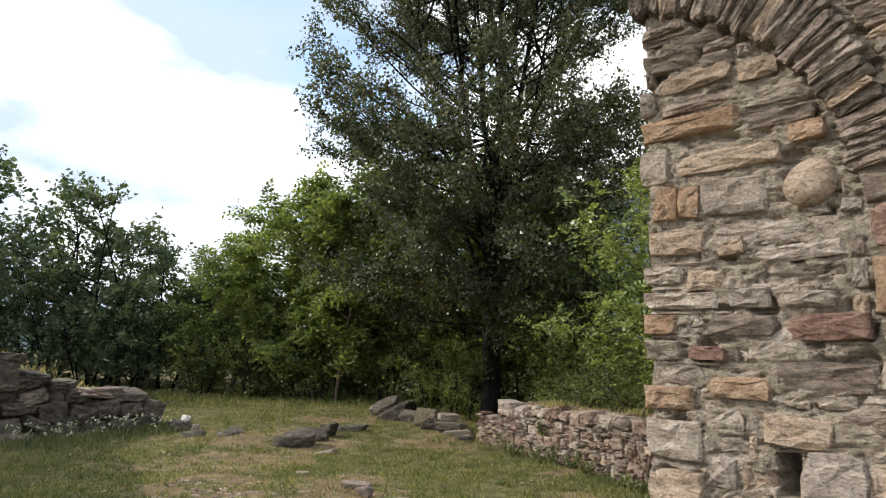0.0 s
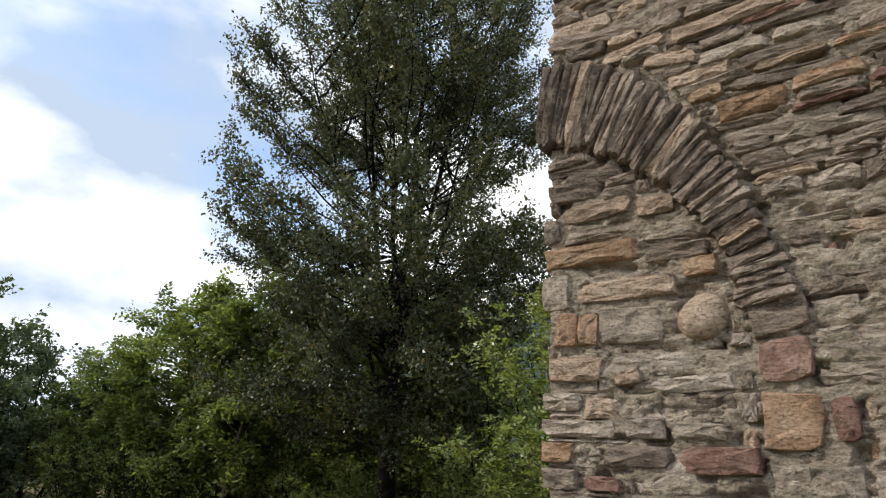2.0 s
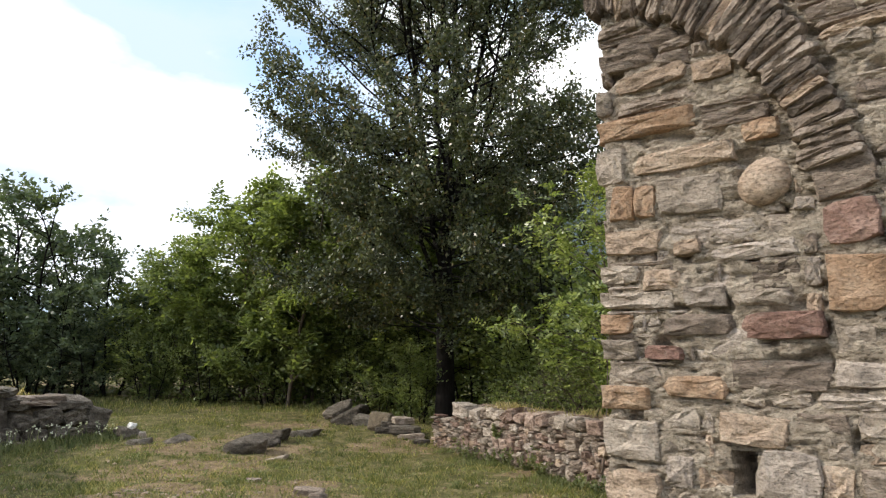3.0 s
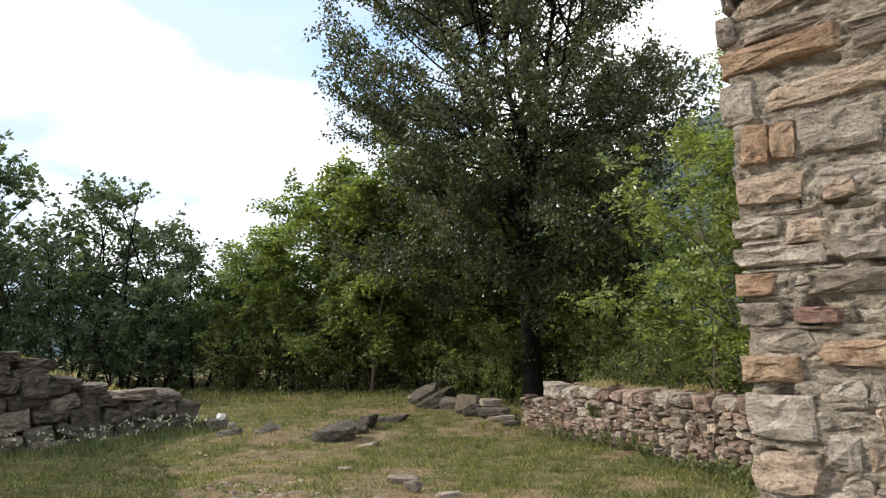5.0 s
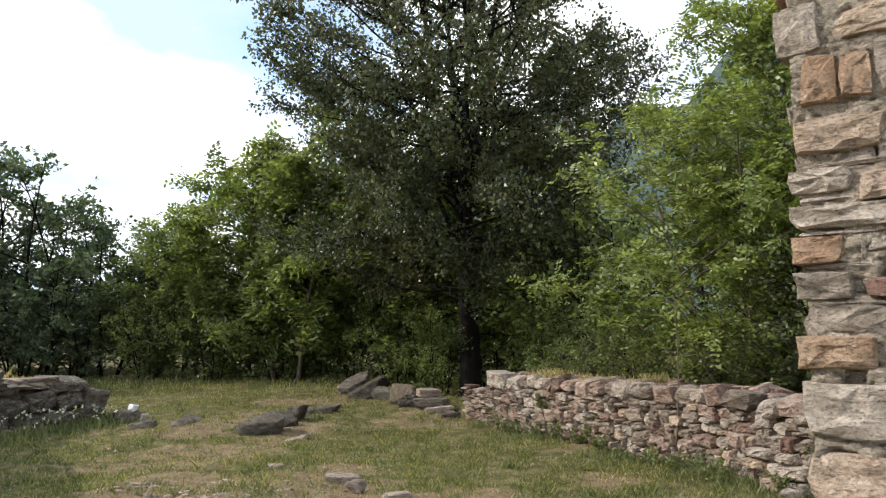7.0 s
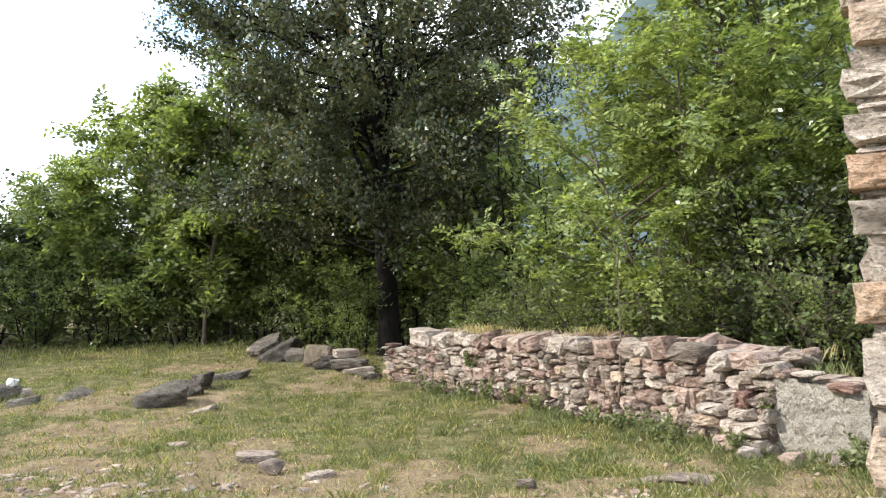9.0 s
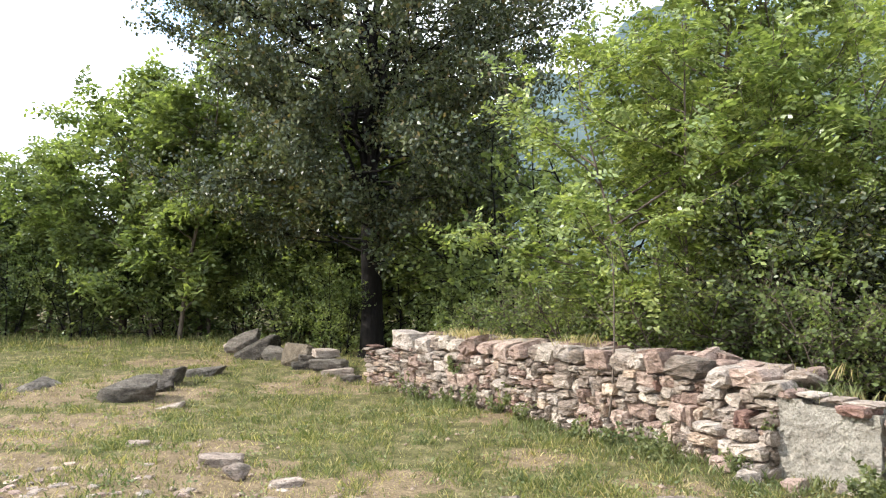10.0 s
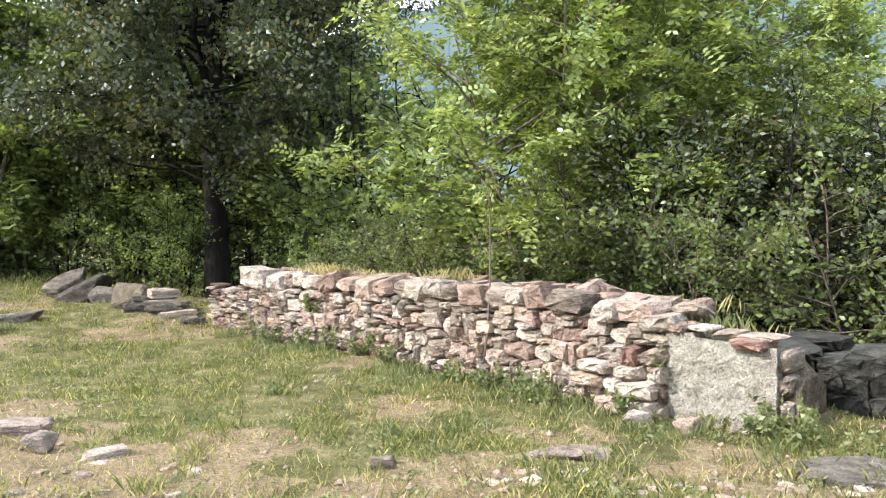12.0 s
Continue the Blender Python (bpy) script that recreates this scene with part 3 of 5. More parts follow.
# plastered end of the low wall
pv, pf = [], []
PN, PM = 44, 32
for j in range(PM + 1):
    for i in range(PN + 1):
        s = 8.86 + 1.06 * i / PN + 0.03 * noise.noise(Vector((j * 0.2, i * 0.05, 3)))
        top = 0.80 - 0.05 * i / PN + 0.02 * noise.noise(Vector((i * 0.5, 1, 8))) - (0.05 if i > 12 and j == PM else 0)
        zz = -0.08 + (top + 0.08) * j / PM
        p = LW_A + LW_T * s * U + LW_N * (-0.045 + 0.022 * noise.noise(Vector((s * 5, zz * 5, 0))) + 0.014 * noise.noise(Vector((s * 13, zz * 13, 5))) + 0.010 * noise.noise(Vector((s * 31, zz * 31, 2))))
        pv.append((p[0], p[1], zz * U))
w = PN + 1
pf = [(j * w + i, j * w + i + 1, (j + 1) * w + i + 1, (j + 1) * w + i) for j in range(PM) for i in range(PN)]
nb = len(pv)
border = [i for i in range(w)] + [j * w + PN for j in range(1, PM + 1)] + [PM * w + i for i in reversed(range(PN))] + [j * w for j in reversed(range(1, PM))]
for k in border:
    pv.append((pv[k][0] + LW_N[0] * 0.16, pv[k][1] + LW_N[1] * 0.16, pv[k][2]))
for k in range(len(border)):
    k2 = (k + 1) % len(border)
    pf.append((border[k2], border[k], nb + k, nb + k2))
child("plaster", mesh_of("plaster", pv, pf, M_PLASTER, False), low_wall, label="rough whitish plaster patch")

# ---- loose rocks ----


def slab_mesh(name, material, seed, sides=7):
    """A split slab, about 1 x 1 x 1, resting on z = 0: angular outline, broken edges, uneven bed faces."""
    r = random.Random(seed * 13 + 5)
    ring = []
    for k in range(sides):
        a = 2 * math.pi * (k + r.uniform(-0.3, 0.3)) / sides
        q = max(abs(math.cos(a)), abs(math.sin(a)))
        f = 0.5 * r.uniform(0.82, 1.05) * (0.35 + 0.65 / q)
        ring.append((math.cos(a) * f, math.sin(a) * f))
    full = []
    for (ax, ay), (bx, by) in zip(ring, ring[1:] + ring[:1]):
        full += [(ax, ay), ((ax + bx) / 2 * r.uniform(0.9, 1.03), (ay + by) / 2 * r.uniform(0.9, 1.03))]
    n = len(full)
    tip = r.uniform(-0.15, 0.15), r.uniform(-0.15, 0.15)
    vs = []
    for z, k in ((0.0, 0.93), (0.10, 1.0), (0.48, 0.95), (0.54, 1.0), (0.92, 0.97), (1.0, 0.90), (1.02, 0.5)):
        for x, y in full:
            kk = k * r.uniform(0.95, 1.04)
            lift = (tip[0] * x + tip[1] * y + r.uniform(-0.05, 0.05)) * (z > 0.6)
            vs.append((x * kk, y * kk, z + lift))
    fs = [(l * n + k, l * n + (k + 1) % n, (l + 1) * n + (k + 1) % n, (l + 1) * n + k) for l in range(6) for k in range(n)]
    fs += [tuple(6 * n + k for k in range(n)), tuple(reversed(range(n)))]
    return mesh_of(name, vs, fs, material)


def rock(name, x, y, size, turn, material, seed, label, sink=0.06, tilt=(0, 0), rough=0.22, category="rock", group="", points=16):
    ob = new(name, slab_mesh(name, material, seed, points) if points < 10 else rock_mesh(name, material, seed, rough, points))
    z0 = float(ground_z(x, y)) - sink
    ob.matrix_world = Matrix.Translation((x, y, z0)) @ Euler((radians(tilt[0]), radians(tilt[1]), radians(turn))).to_matrix().to_4x4() @ Matrix.Diagonal((*size, 1))
    return tagged(ob, label, category, group)


rock("rock_outcrop", -11.40, 9.66, (0.95, 0.62, 0.50), 50, M_DARKROCK, 1, "dark weathered boulder sunk into the meadow grass", 0.08, (5, -8), 0.3, points=12)
rock("rock_outcrop", -11.59, 10.26, (0.66, 0.52, 0.37), 70, M_DARKROCK, 2, "dark weathered boulder sunk into the meadow grass", 0.1, (5, -8), 0.3, points=12)
rock("rock_outcrop", -11.87, 10.93, (0.52, 0.61, 0.43), 10, M_DARKROCK, 3, "dark weathered boulder sunk into the meadow grass", 0.1, (5, -8), 0.3, points=12)
rock("rock_outcrop", -12.13, 11.76, (0.90, 0.43, 0.34), 45, M_DARKROCK, 4, "long flat-topped dark rock in the meadow", 0.12, (5, -8), 0.3, points=12)
rock("rock_outcrop", -13.21, 9.45, (0.71, 1.16, 0.32), 20, M_DARKROCK, 5, "low rounded rock barely rising from the turf", 0.14, (5, -8), 0.3, points=12)
rock("rock_outcrop", -13.41, 8.75, (0.54, 0.72, 0.27), 0, M_DARKROCK, 8, "low rounded rock barely rising from the turf", 0.14, (5, -8), 0.3, points=12)
rock("rock_outcrop", -10.51, 9.65, (0.53, 0.40, 0.14), 40, M_BROWN, 6, "flat grey stone lying in the grass", 0.05, (5, -8), 0.3, points=12)
rock("fieldstone", -6.60, 7.01, (0.27, 0.22, 0.17), 20, M_BROWN, 11, "rounded brown-grey stone lying on bare earth", 0.02)
rock("fieldstone", -7.14, 7.35, (0.44, 0.30, 0.10), 38, M_BROWN, 12, "flat brown stone lying in short grass", 0.02, (3, 5), points=7)
rock("fieldstone", -6.12, 7.10, (0.34, 0.24, 0.11), 60, M_BROWN, 13, "flat pale stone half buried in turf", 0.03)
rock("fieldstone", -8.50, 7.55, (0.36, 0.20, 0.08), 40, M_BROWN, 14, "flat pale stone half buried in turf", 0.02)
rock("fieldstone", -4.29, 7.55, (0.24, 0.18, 0.12), 0, M_BROWN, 15, "small brown stone lying in short grass", 0.02)
rock("fieldstone", -3.22, 8.11, (0.67, 0.36, 0.09), 20, M_BROWN, 16, "flat brown slab sunk level with the turf", 0.04)
rock("fieldstone", -2.86, 9.28, (0.36, 0.30, 0.17), 20, M_PALE, 17, "fallen pale stone at the foot of the wall", 0.05)
rock("fieldstone", -2.47, 9.15, (0.29, 0.22, 0.17), 50, M_PINK, 18, "fallen pinkish stone at the foot of the wall", 0.05)
rock("fieldstone", -2.13, 9.20, (0.17, 0.17, 0.12), 50, M_PALE, 19, "fallen pale stone at the foot of the wall", 0.03)
rock("flat_slab", -1.31, 8.40, (1.07, 0.68, 0.10), 15, M_DARKROCK, 21, "broad flat grey slab bedded in the ground", 0.06, points=9)
rock("white_stone", -13.98, 8.88, (0.2, 0.17, 0.17), 15, M_WHITE, 22, "small bright white stone on a dark one by the ruin", -0.18)
rock("fieldstone", -14.11, 8.81, (0.63, 0.54, 0.38), 15, M_DARKROCK, 23, "dark stone at the foot of the ruined wall", 0.08)
rock("fieldstone", -13.88, 9.05, (0.27, 0.27, 0.22), 45, M_GREY, 24, "small stone at the foot of the ruined wall", 0.05)

# tumbled stones in line with the low wall
rock("tumbled_slab", -13.70, 14.30, (0.95, 0.60, 0.16), 43, M_DARKROCK, 31, "large tilted slab leaning on a boulder", -0.20, (24, -30), 0.06, points=6)
rock("tumbled_slab", -14.25, 14.65, (0.80, 0.50, 0.24), -30, M_BROWN, 38, "grey-brown slab lying half in grass under a tilted one", 0.05, (14, -10), 0.08, points=7)
rock("tumbled_boulder", -12.92, 14.05, (1.15, 0.75, 0.50), 35, M_DARKROCK, 32, "smooth grey boulder in a row of tumbled stones", 0.06, (10, -28), 0.1, points=13)
rock("tumbled_boulder", -12.41, 13.81, (0.75, 0.55, 0.44), 40, M_DARKROCK, 33, "smooth grey boulder in a row of tumbled stones", 0.08, (0, 20), 0.1, points=12)
rock("tumbled_mound", -11.68, 13.73, (1.5, 0.9, 0.56), -25, M_EARTH, 34, "earthy mound of rubble between tumbled boulders", 0.1)
for k, (x, y, a, b2, c, up, turn) in enumerate(((-11.04, 13.26, 0.67, 0.42, 0.2, 0.0, -20), (-10.65, 13.23, 0.59, 0.42, 0.19, 0.0, -28), (-10.21, 13.02, 0.63, 0.42, 0.17, 0.0, -15), (-11.0, 13.40, 0.71, 0.46, 0.17, 0.13, -24), (-10.45, 13.12, 0.8, 0.42, 0.17, 0.12, -22), (-10.80, 13.36, 0.5, 0.42, 0.18, 0.25, 5), (-9.75, 12.76, 0.38, 0.29, 0.13, 0.0, 0))):
    rock("stacked_stone", x, y, (a, b2, c * 0.8), turn + 60, (M_DARKROCK, M_DARKROCK, M_BROWN)[k % 3], 41 + k, "flat stone in a low tumbled stack", 0.03 - up, (random.gauss(0, 3), random.gauss(0, 3)), 0.12, "rock", "tumbled stack", 7)

# ---- trees ----


class Grower:
    """Collects tubes for wood and small faces for leaves."""

    def __init__(self, seed):
        self.r = np.random.default_rng(seed)
        self.wv, self.wf, self.nw = [], [], 0
        self.leaves = []

    def tube(self, pts, radii, sides=6):
        pts = np.asarray(pts, float)
        n = len(pts)
        for i in range(n):
            d = pts[min(i + 1, n - 1)] - pts[max(i - 1, 0)]
            d /= np.linalg.norm(d) + 1e-9
            a = np.cross(d, (0.31, 0.95, 0.1))
            a /= np.linalg.norm(a) + 1e-9
            b2 = np.cross(d, a)
            for k in range(sides):
                t = 2 * math.pi * k / sides
                self.wv.append(pts[i] + radii[i] * (math.cos(t) * a + math.sin(t) * b2))
        for i in range(n - 1):
            for k in range(sides):
                p, q = self.nw + i * sides + k, self.nw + i * sides + (k + 1) % sides
                self.wf.append((p, q, q + sides, p + sides))
        self.nw += n * sides

    def limb(self, start, direction, length, bend=0.25, up=0.15, n=6):
        p = np.array(start, float)
        d = np.array(direction, float)
        d /= np.linalg.norm(d)
        out = [p.copy()]
        for _ in range(n):
            d = d + self.r.normal(0, bend, 3) * 0.5 + np.array([0, 0, up]) * 0.35
            d /= np.linalg.norm(d)
            p = p + d * length / n
            out.append(p.copy())
        return np.array(out)

    def leaf_faces(self, centres, dirs, length, width):
        """Diamond leaves folded out of the plane, one quad each."""
        m = len(centres)
        L = length * self.r.uniform(0.7, 1.25, (m, 1))
        d = dirs / (np.linalg.norm(dirs, axis=1, keepdims=True) + 1e-9)
        side = np.cross(d, self.r.normal(0, 1, (m, 3)))
        side /= np.linalg.norm(side, axis=1, keepdims=True) + 1e-9
        wv = side * width * L / length * 0.5
        nrm = np.cross(d, side)
        mid = centres + d * L * 0.45 + nrm * L * 0.08
        quad = np.stack([centres, mid - wv, centres + d * L, mid + wv], 1)
        self.leaves.append(quad.reshape(-1, 3))

    def pinnate(self, bases, dirs, length, pairs, leaf_l, leaf_w):
        """Feathered leaves: pairs of leaflets along a drooping stalk."""
        m = len(bases)
        d = dirs / (np.linalg.norm(dirs, axis=1, keepdims=True) + 1e-9)
        side = np.cross(d, np.array([0, 0, 1.0]) + self.r.normal(0, 0.35, (m, 3)))
        side /= np.linalg.norm(side, axis=1, keepdims=True) + 1e-9
        nrm = np.cross(side, d)
        L = length * self.r.uniform(0.7, 1.2, (m, 1))
        for k in range(pairs):
            t = 0.2 + 0.8 * k / max(pairs - 1, 1)
            c = bases + d * L * t - np.array([0, 0, 0.28]) * L * t * t
            for sgn in (-1, 1):
                ld = side * sgn + d * 0.35 + nrm * self.r.normal(0, 0.25, (m, 1)) - np.array([0, 0, 0.12])
                ld /= np.linalg.norm(ld, axis=1, keepdims=True)
                wv = np.cross(ld, nrm + self.r.normal(0, 0.3, (m, 3)))
                wv /= np.linalg.norm(wv, axis=1, keepdims=True) + 1e-9
                wv = wv * leaf_w * 0.5
                ll = leaf_l * self.r.uniform(0.8, 1.15, (m, 1))
                self.leaves.append(np.stack([c, c + ld * ll * 0.5 - wv, c + ld * ll, c + ld * ll * 0.5 + wv], 1).reshape(-1, 3))

    def build(self, name, label, category, bark, leaf, at, group=""):
        root = new(name)
        child("trunk", fast_mesh("trunk", np.array(self.wv), np.array(self.wf), bark, True), root)
        lv = np.concatenate(self.leaves)
        child("crown", fast_mesh("crown", lv, np.arange(len(lv)).reshape(-1, 4), leaf), root)
        root.matrix_world = at
        return tagged(root, label, category, group)


def big_tree():
    g = Grower(5)
    r = g.r
    trunk = np.array([(0, 0, -0.2), (0.01, 0, 0.3), (0.0, 0.02, 1.2), (-0.03, 0.0, 2.3), (-0.06, 0.02, 3.4), (-0.1, 0.05, 4.2)])
    g.tube(trunk, [0.38, 0.275, 0.24, 0.225, 0.21, 0.18], 12)
    # camera-left is (-0.68, -0.73), camera-right the opposite
    left = np.array([-0.70, -0.71, 0])
    away = np.array([-0.71, 0.70, 0])

    def reach(z, side):
        zs = [2.0, 3.5, 5.0, 7.0, 9.0, 10.5, 13.0, 15.5, 17.2, 18.2]
        ls = [2.8, 4.0, 4.9, 5.6, 6.0, 6.1, 5.2, 4.0, 2.8, 1.0]
        rs = [2.3, 3.4, 4.4, 5.2, 5.6, 5.7, 5.4, 4.9, 4.0, 2.2]
        a = np.interp(z, zs, ls)
        b2 = np.interp(z, zs, rs)
        return a if side > 0.3 else b2 if side < -0.3 else (a + b2) / 2

    stems = []
    for start, lean, top, rad in ((trunk[-1], -left * 0.04 + away * 0.02, 17.6, 0.15), (trunk[-2], -left * 0.15 - away * 0.04, 17.0, 0.13), (trunk[-2], left * 0.16 + away * 0.05, 15.5, 0.11), (trunk[-3], left * 0.30 - away * 0.1, 12.5, 0.085), (trunk[-2], -left * 0.28 + away * 0.12, 14.0, 0.09), (trunk[-1], away * 0.25 + left * 0.05, 15.0, 0.09), (trunk[-1], -away * 0.22 + left * 0.1, 15.5, 0.09)):
        n = 12
        pts = [np.array(start)]
        for k in range(n):
            t = (k + 1) / n
            q = np.array(start) + (lean * (top - start[2]) * (t ** 1.15)) + np.array([0, 0, (top - start[2]) * t]) + r.normal(0, 0.07, 3)
            pts.append(q)
        pts = np.array(pts)
        g.tube(pts, np.linspace(rad * 0.85, 0.012, n + 1), 7)
        stems.append(pts)
    stems.append(trunk[2:])
    for si, pts in enumerate(stems):
        m = 34 if si < 7 else 42
        for k in range(m):
            t = 0.06 + 0.94 * (k + r.uniform()) / m
            i = min(int(t * (len(pts) - 1)), len(pts) - 2)
            p = pts[i] + (pts[i + 1] - pts[i]) * (t * (len(pts) - 1) - i)
            if p[2] < 2.1:
                continue
            ang = 2.39996 * k + si * 0.9 + r.uniform(-0.5, 0.5)
            h = np.array([math.cos(ang), math.sin(ang), 0])
            side = float(h @ left)
            room = reach(min(p[2] + (2.2 if p[2] > 8 else 0.6), 18.2), side) - float(np.linalg.norm(p[:2]) if p[:2] @ h[:2] > 0 else 0) * 0.8
            ln = max(0.7, room * (1.12 if p[2] > 8 else 1.0) * r.uniform(0.80, 1.08))
            rise = r.uniform(0.5, 0.95) if p[2] > 8 else r.uniform(-0.16, 0.32)
            br = g.limb(p, h + np.array([0, 0, rise]), ln, 0.22, 0.10, 6)
            g.tube(br, np.linspace(0.008 + 0.006 * ln, 0.005, 7), 4)
            nsub = int(5 + ln * 3.2)
            for _ in range(nsub):
                tt = r.uniform(0.25 if p[2] > 5 else 0.42, 1.0)
                j = min(int(tt * 6), 5)
                q = br[j] + (br[j + 1] - br[j]) * (tt * 6 - j)
                dd = (br[j + 1] - br[j]) / (np.linalg.norm(br[j + 1] - br[j]) + 1e-9) + r.normal(0, 0.55, 3)
                tw = g.limb(q, dd, r.uniform(0.45, 0.95), 0.35, 0.12, 3)
                g.tube(tw, [0.010, 0.008, 0.006, 0.004], 3)
                outer = tt > 0.45 or p[2] > 15
                nl = int(r.uniform(34, 66) * (1.0 if outer else 0.5) * (0.75 if p[2] > 9 and p[2] < 15 else 1.15))
                ti = r.uniform(0.1, 1.0, nl) * 3
                ji = np.minimum(ti.astype(int), 2)
                c = tw[ji] + (tw[ji + 1] - tw[ji]) * (ti - ji)[:, None] + r.normal(0, 0.11, (nl, 3))
                g.leaf_faces(c, r.normal(0, 1, (nl, 3)) + np.array([0, 0, -0.3]), 0.102, 0.066)
    return g


tree = big_tree().build("tree", "tall dark-leaved tree with an upright trunk in shade-dark bark", "tree", M_BARK, M_LEAF_DARK, pose(-11.23, 15.43, 0.22) @ Matrix.Scale(0.92, 4))


def robinia(seed, height, spread, stems, pairs, leaf_l, leaf_w, rach, leaves_per, low=0.25, twigs=16, trunk_r=0.06, weep=0.0, fine=True):
    """A many-stemmed young tree or shrub with feathered leaves, leafy nearly to the ground."""
    g = Grower(seed)
    r = g.r
    for s in range(stems):
        a = 2 * math.pi * (s + r.uniform(0, 0.6)) / stems
        base = np.array([math.cos(a), math.sin(a), 0]) * spread * 0.12 * (stems > 1) + np.array([0, 0, -0.15])
        lean = np.array([math.cos(a), math.sin(a), 0]) * (0.35 if stems > 1 else 0.05) * r.uniform(0.4, 1.2)
        H = height * r.uniform(0.75, 1.0) if s else height
        pts = g.limb(base, lean * spread / height * 1.3 + np.array([0, 0, 1.0]), H, 0.16, 0.12, 10)
        g.tube(pts, np.linspace(trunk_r, 0.012, 11), 6)
        for k in range(twigs):
            t = low + (1 - low) * (k + r.uniform()) / twigs
            i = min(int(t * 10), 9)
            p = pts[i] + (pts[i + 1] - pts[i]) * (t * 10 - i)
            ang = r.uniform(0, 2 * math.pi)
            prof = math.sin(math.pi * min(1, (t - low) / (1 - low) * 0.82 + 0.22)) ** 0.7
            ln = max(0.5, spread * 0.62 * prof * r.uniform(0.6, 1.1))
            br = g.limb(p, np.array([math.cos(ang), math.sin(ang), 0.45 - weep]), ln, 0.3, 0.05 - weep * 0.5, 5)
            g.tube(br, np.linspace(0.008 + 0.006 * ln, 0.005, 6), 4)
            for _ in range(int(3 + ln * 2.6)):
                tt = r.uniform(0.2, 1.0) * 5
                j = min(int(tt), 4)
                q = br[j] + (br[j + 1] - br[j]) * (tt - j)
                tw = g.limb(q, br[j + 1] - br[j] + r.normal(0, 0.35, 3), r.uniform(0.35, 0.8), 0.3, 0.0, 2)
                if fine:
                    g.tube(tw, [0.007, 0.005, 0.003], 3)
                ti = r.uniform(0.05, 1.0, leaves_per) * 2
                ji = np.minimum(ti.astype(int), 1)
                c = tw[ji] + (tw[ji + 1] - tw[ji]) * (ti - ji)[:, None]
                dirs = r.normal(0, 1, (leaves_per, 3)) * np.array([1, 1, 0.55]) + (tw[-1] - tw[0]) * 0.6
                if pairs:
                    g.pinnate(c, dirs, rach, pairs, leaf_l, leaf_w)
                else:
                    g.leaf_faces(c + r.normal(0, 0.06, c.shape), dirs, leaf_l, leaf_w)
    return g


def at(x, y, turn=0, scale=1.0, dz=-0.05):
    return pose(x, y, float(ground_z(x, y)) + dz, 0, 0, turn) @ Matrix.Scale(scale, 4)


def copies(src, places):
    for x, y, turn, sc in places:
        c = copy_thing(src, at(x, y, turn))
        c.scale = (sc, sc, sc * random.uniform(0.92, 1.1))


# bright young trees behind the low wall
acacia = robinia(21, 7.9, 4.4, 1, 6, 0.115, 0.055, 0.42, 7, 0.12, 46, 0.075).build("young_tree", "sunlit young tree with feathery green leaves and a thin pale trunk", "tree", M_BARK_PALE, M_LEAF_BUSH, at(-3.10, 12.94, 0, 0.90), "trees behind the low wall")
acacia2 = robinia(22, 7.0, 4.6, 5, 5, 0.12, 0.062, 0.40, 6, 0.05, 17, 0.035).build("young_tree", "sunlit many-stemmed young tree with feathery green leaves", "tree", M_BARK_PALE, M_LEAF_BUSH, at(-4.15, 12.75, 0, 0.76), "trees behind the low wall")
copies(acacia, [(-4.0, 14.1, 200, 0.94)])
copies(acacia2, [(-1.15, 13.3, 150, 0.5), (-2.1, 13.4, 250, 0.66)])
shrub = robinia(23, 3.4, 3.0, 6, 0, 0.11, 0.068, 0, 10, 0.03, 14, 0.022).build("shrub", "dense green shrub growing behind the low wall", "shrub", M_BARK_PALE, M_LEAF_WOOD, at(-5.35, 12.45, 0, 0.56), "shrubs behind the low wall")
copies(shrub, [(-2.4, 11.4, 60, 0.5), (-4.0, 11.9, 130, 0.57), (-1.0, 11.6, 200, 0.63), (0.7, 11.9, 20, 0.74), (-3.1, 12.2, 250, 0.63), (-7.1, 13.5, 250, 0.49)])
# dark leaf and bark colours stand in for the shade on these shrubs
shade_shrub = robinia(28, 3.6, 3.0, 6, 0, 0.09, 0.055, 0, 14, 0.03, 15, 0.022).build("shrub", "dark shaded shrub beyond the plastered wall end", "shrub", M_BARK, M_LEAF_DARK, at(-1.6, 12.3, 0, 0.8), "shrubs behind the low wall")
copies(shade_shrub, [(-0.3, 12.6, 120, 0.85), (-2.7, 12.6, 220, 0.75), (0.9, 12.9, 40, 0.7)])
robinia(24, 9.0, 4.4, 2, 0, 0.12, 0.03, 0, 16, 0.2, 26, 0.09).build("willow_tree", "pale grey-green fine-leaved tree past the bushes", "tree", M_BARK_PALE, M_LEAF_PALE, at(0.64, 17.09, 0, 0.67))

# thicket under and behind the big tree
thicket = robinia(25, 5.4, 4.2, 6, 0, 0.155, 0.10, 0, 7, 0.05, 15, 0.035, fine=False).build("thicket_shrub", "shaded green shrub with bare dark stems", "shrub", M_BARK, M_LEAF_WOOD, at(-7.65, 15.18, 0, 0.78), "thicket")
copies(thicket, [(-8.8, 16.4, 60, 0.77), (-11.9, 17.4, 130, 0.75), (-13.1, 17.4, 200, 0.77), (-5.6, 15.8, 260, 0.84), (-14.6, 17.8, 300, 0.75), (-12.0, 15.3, 30, 0.37), (-14.2, 16.2, 90, 0.41), (-8.6, 14.6, 10, 0.34)])

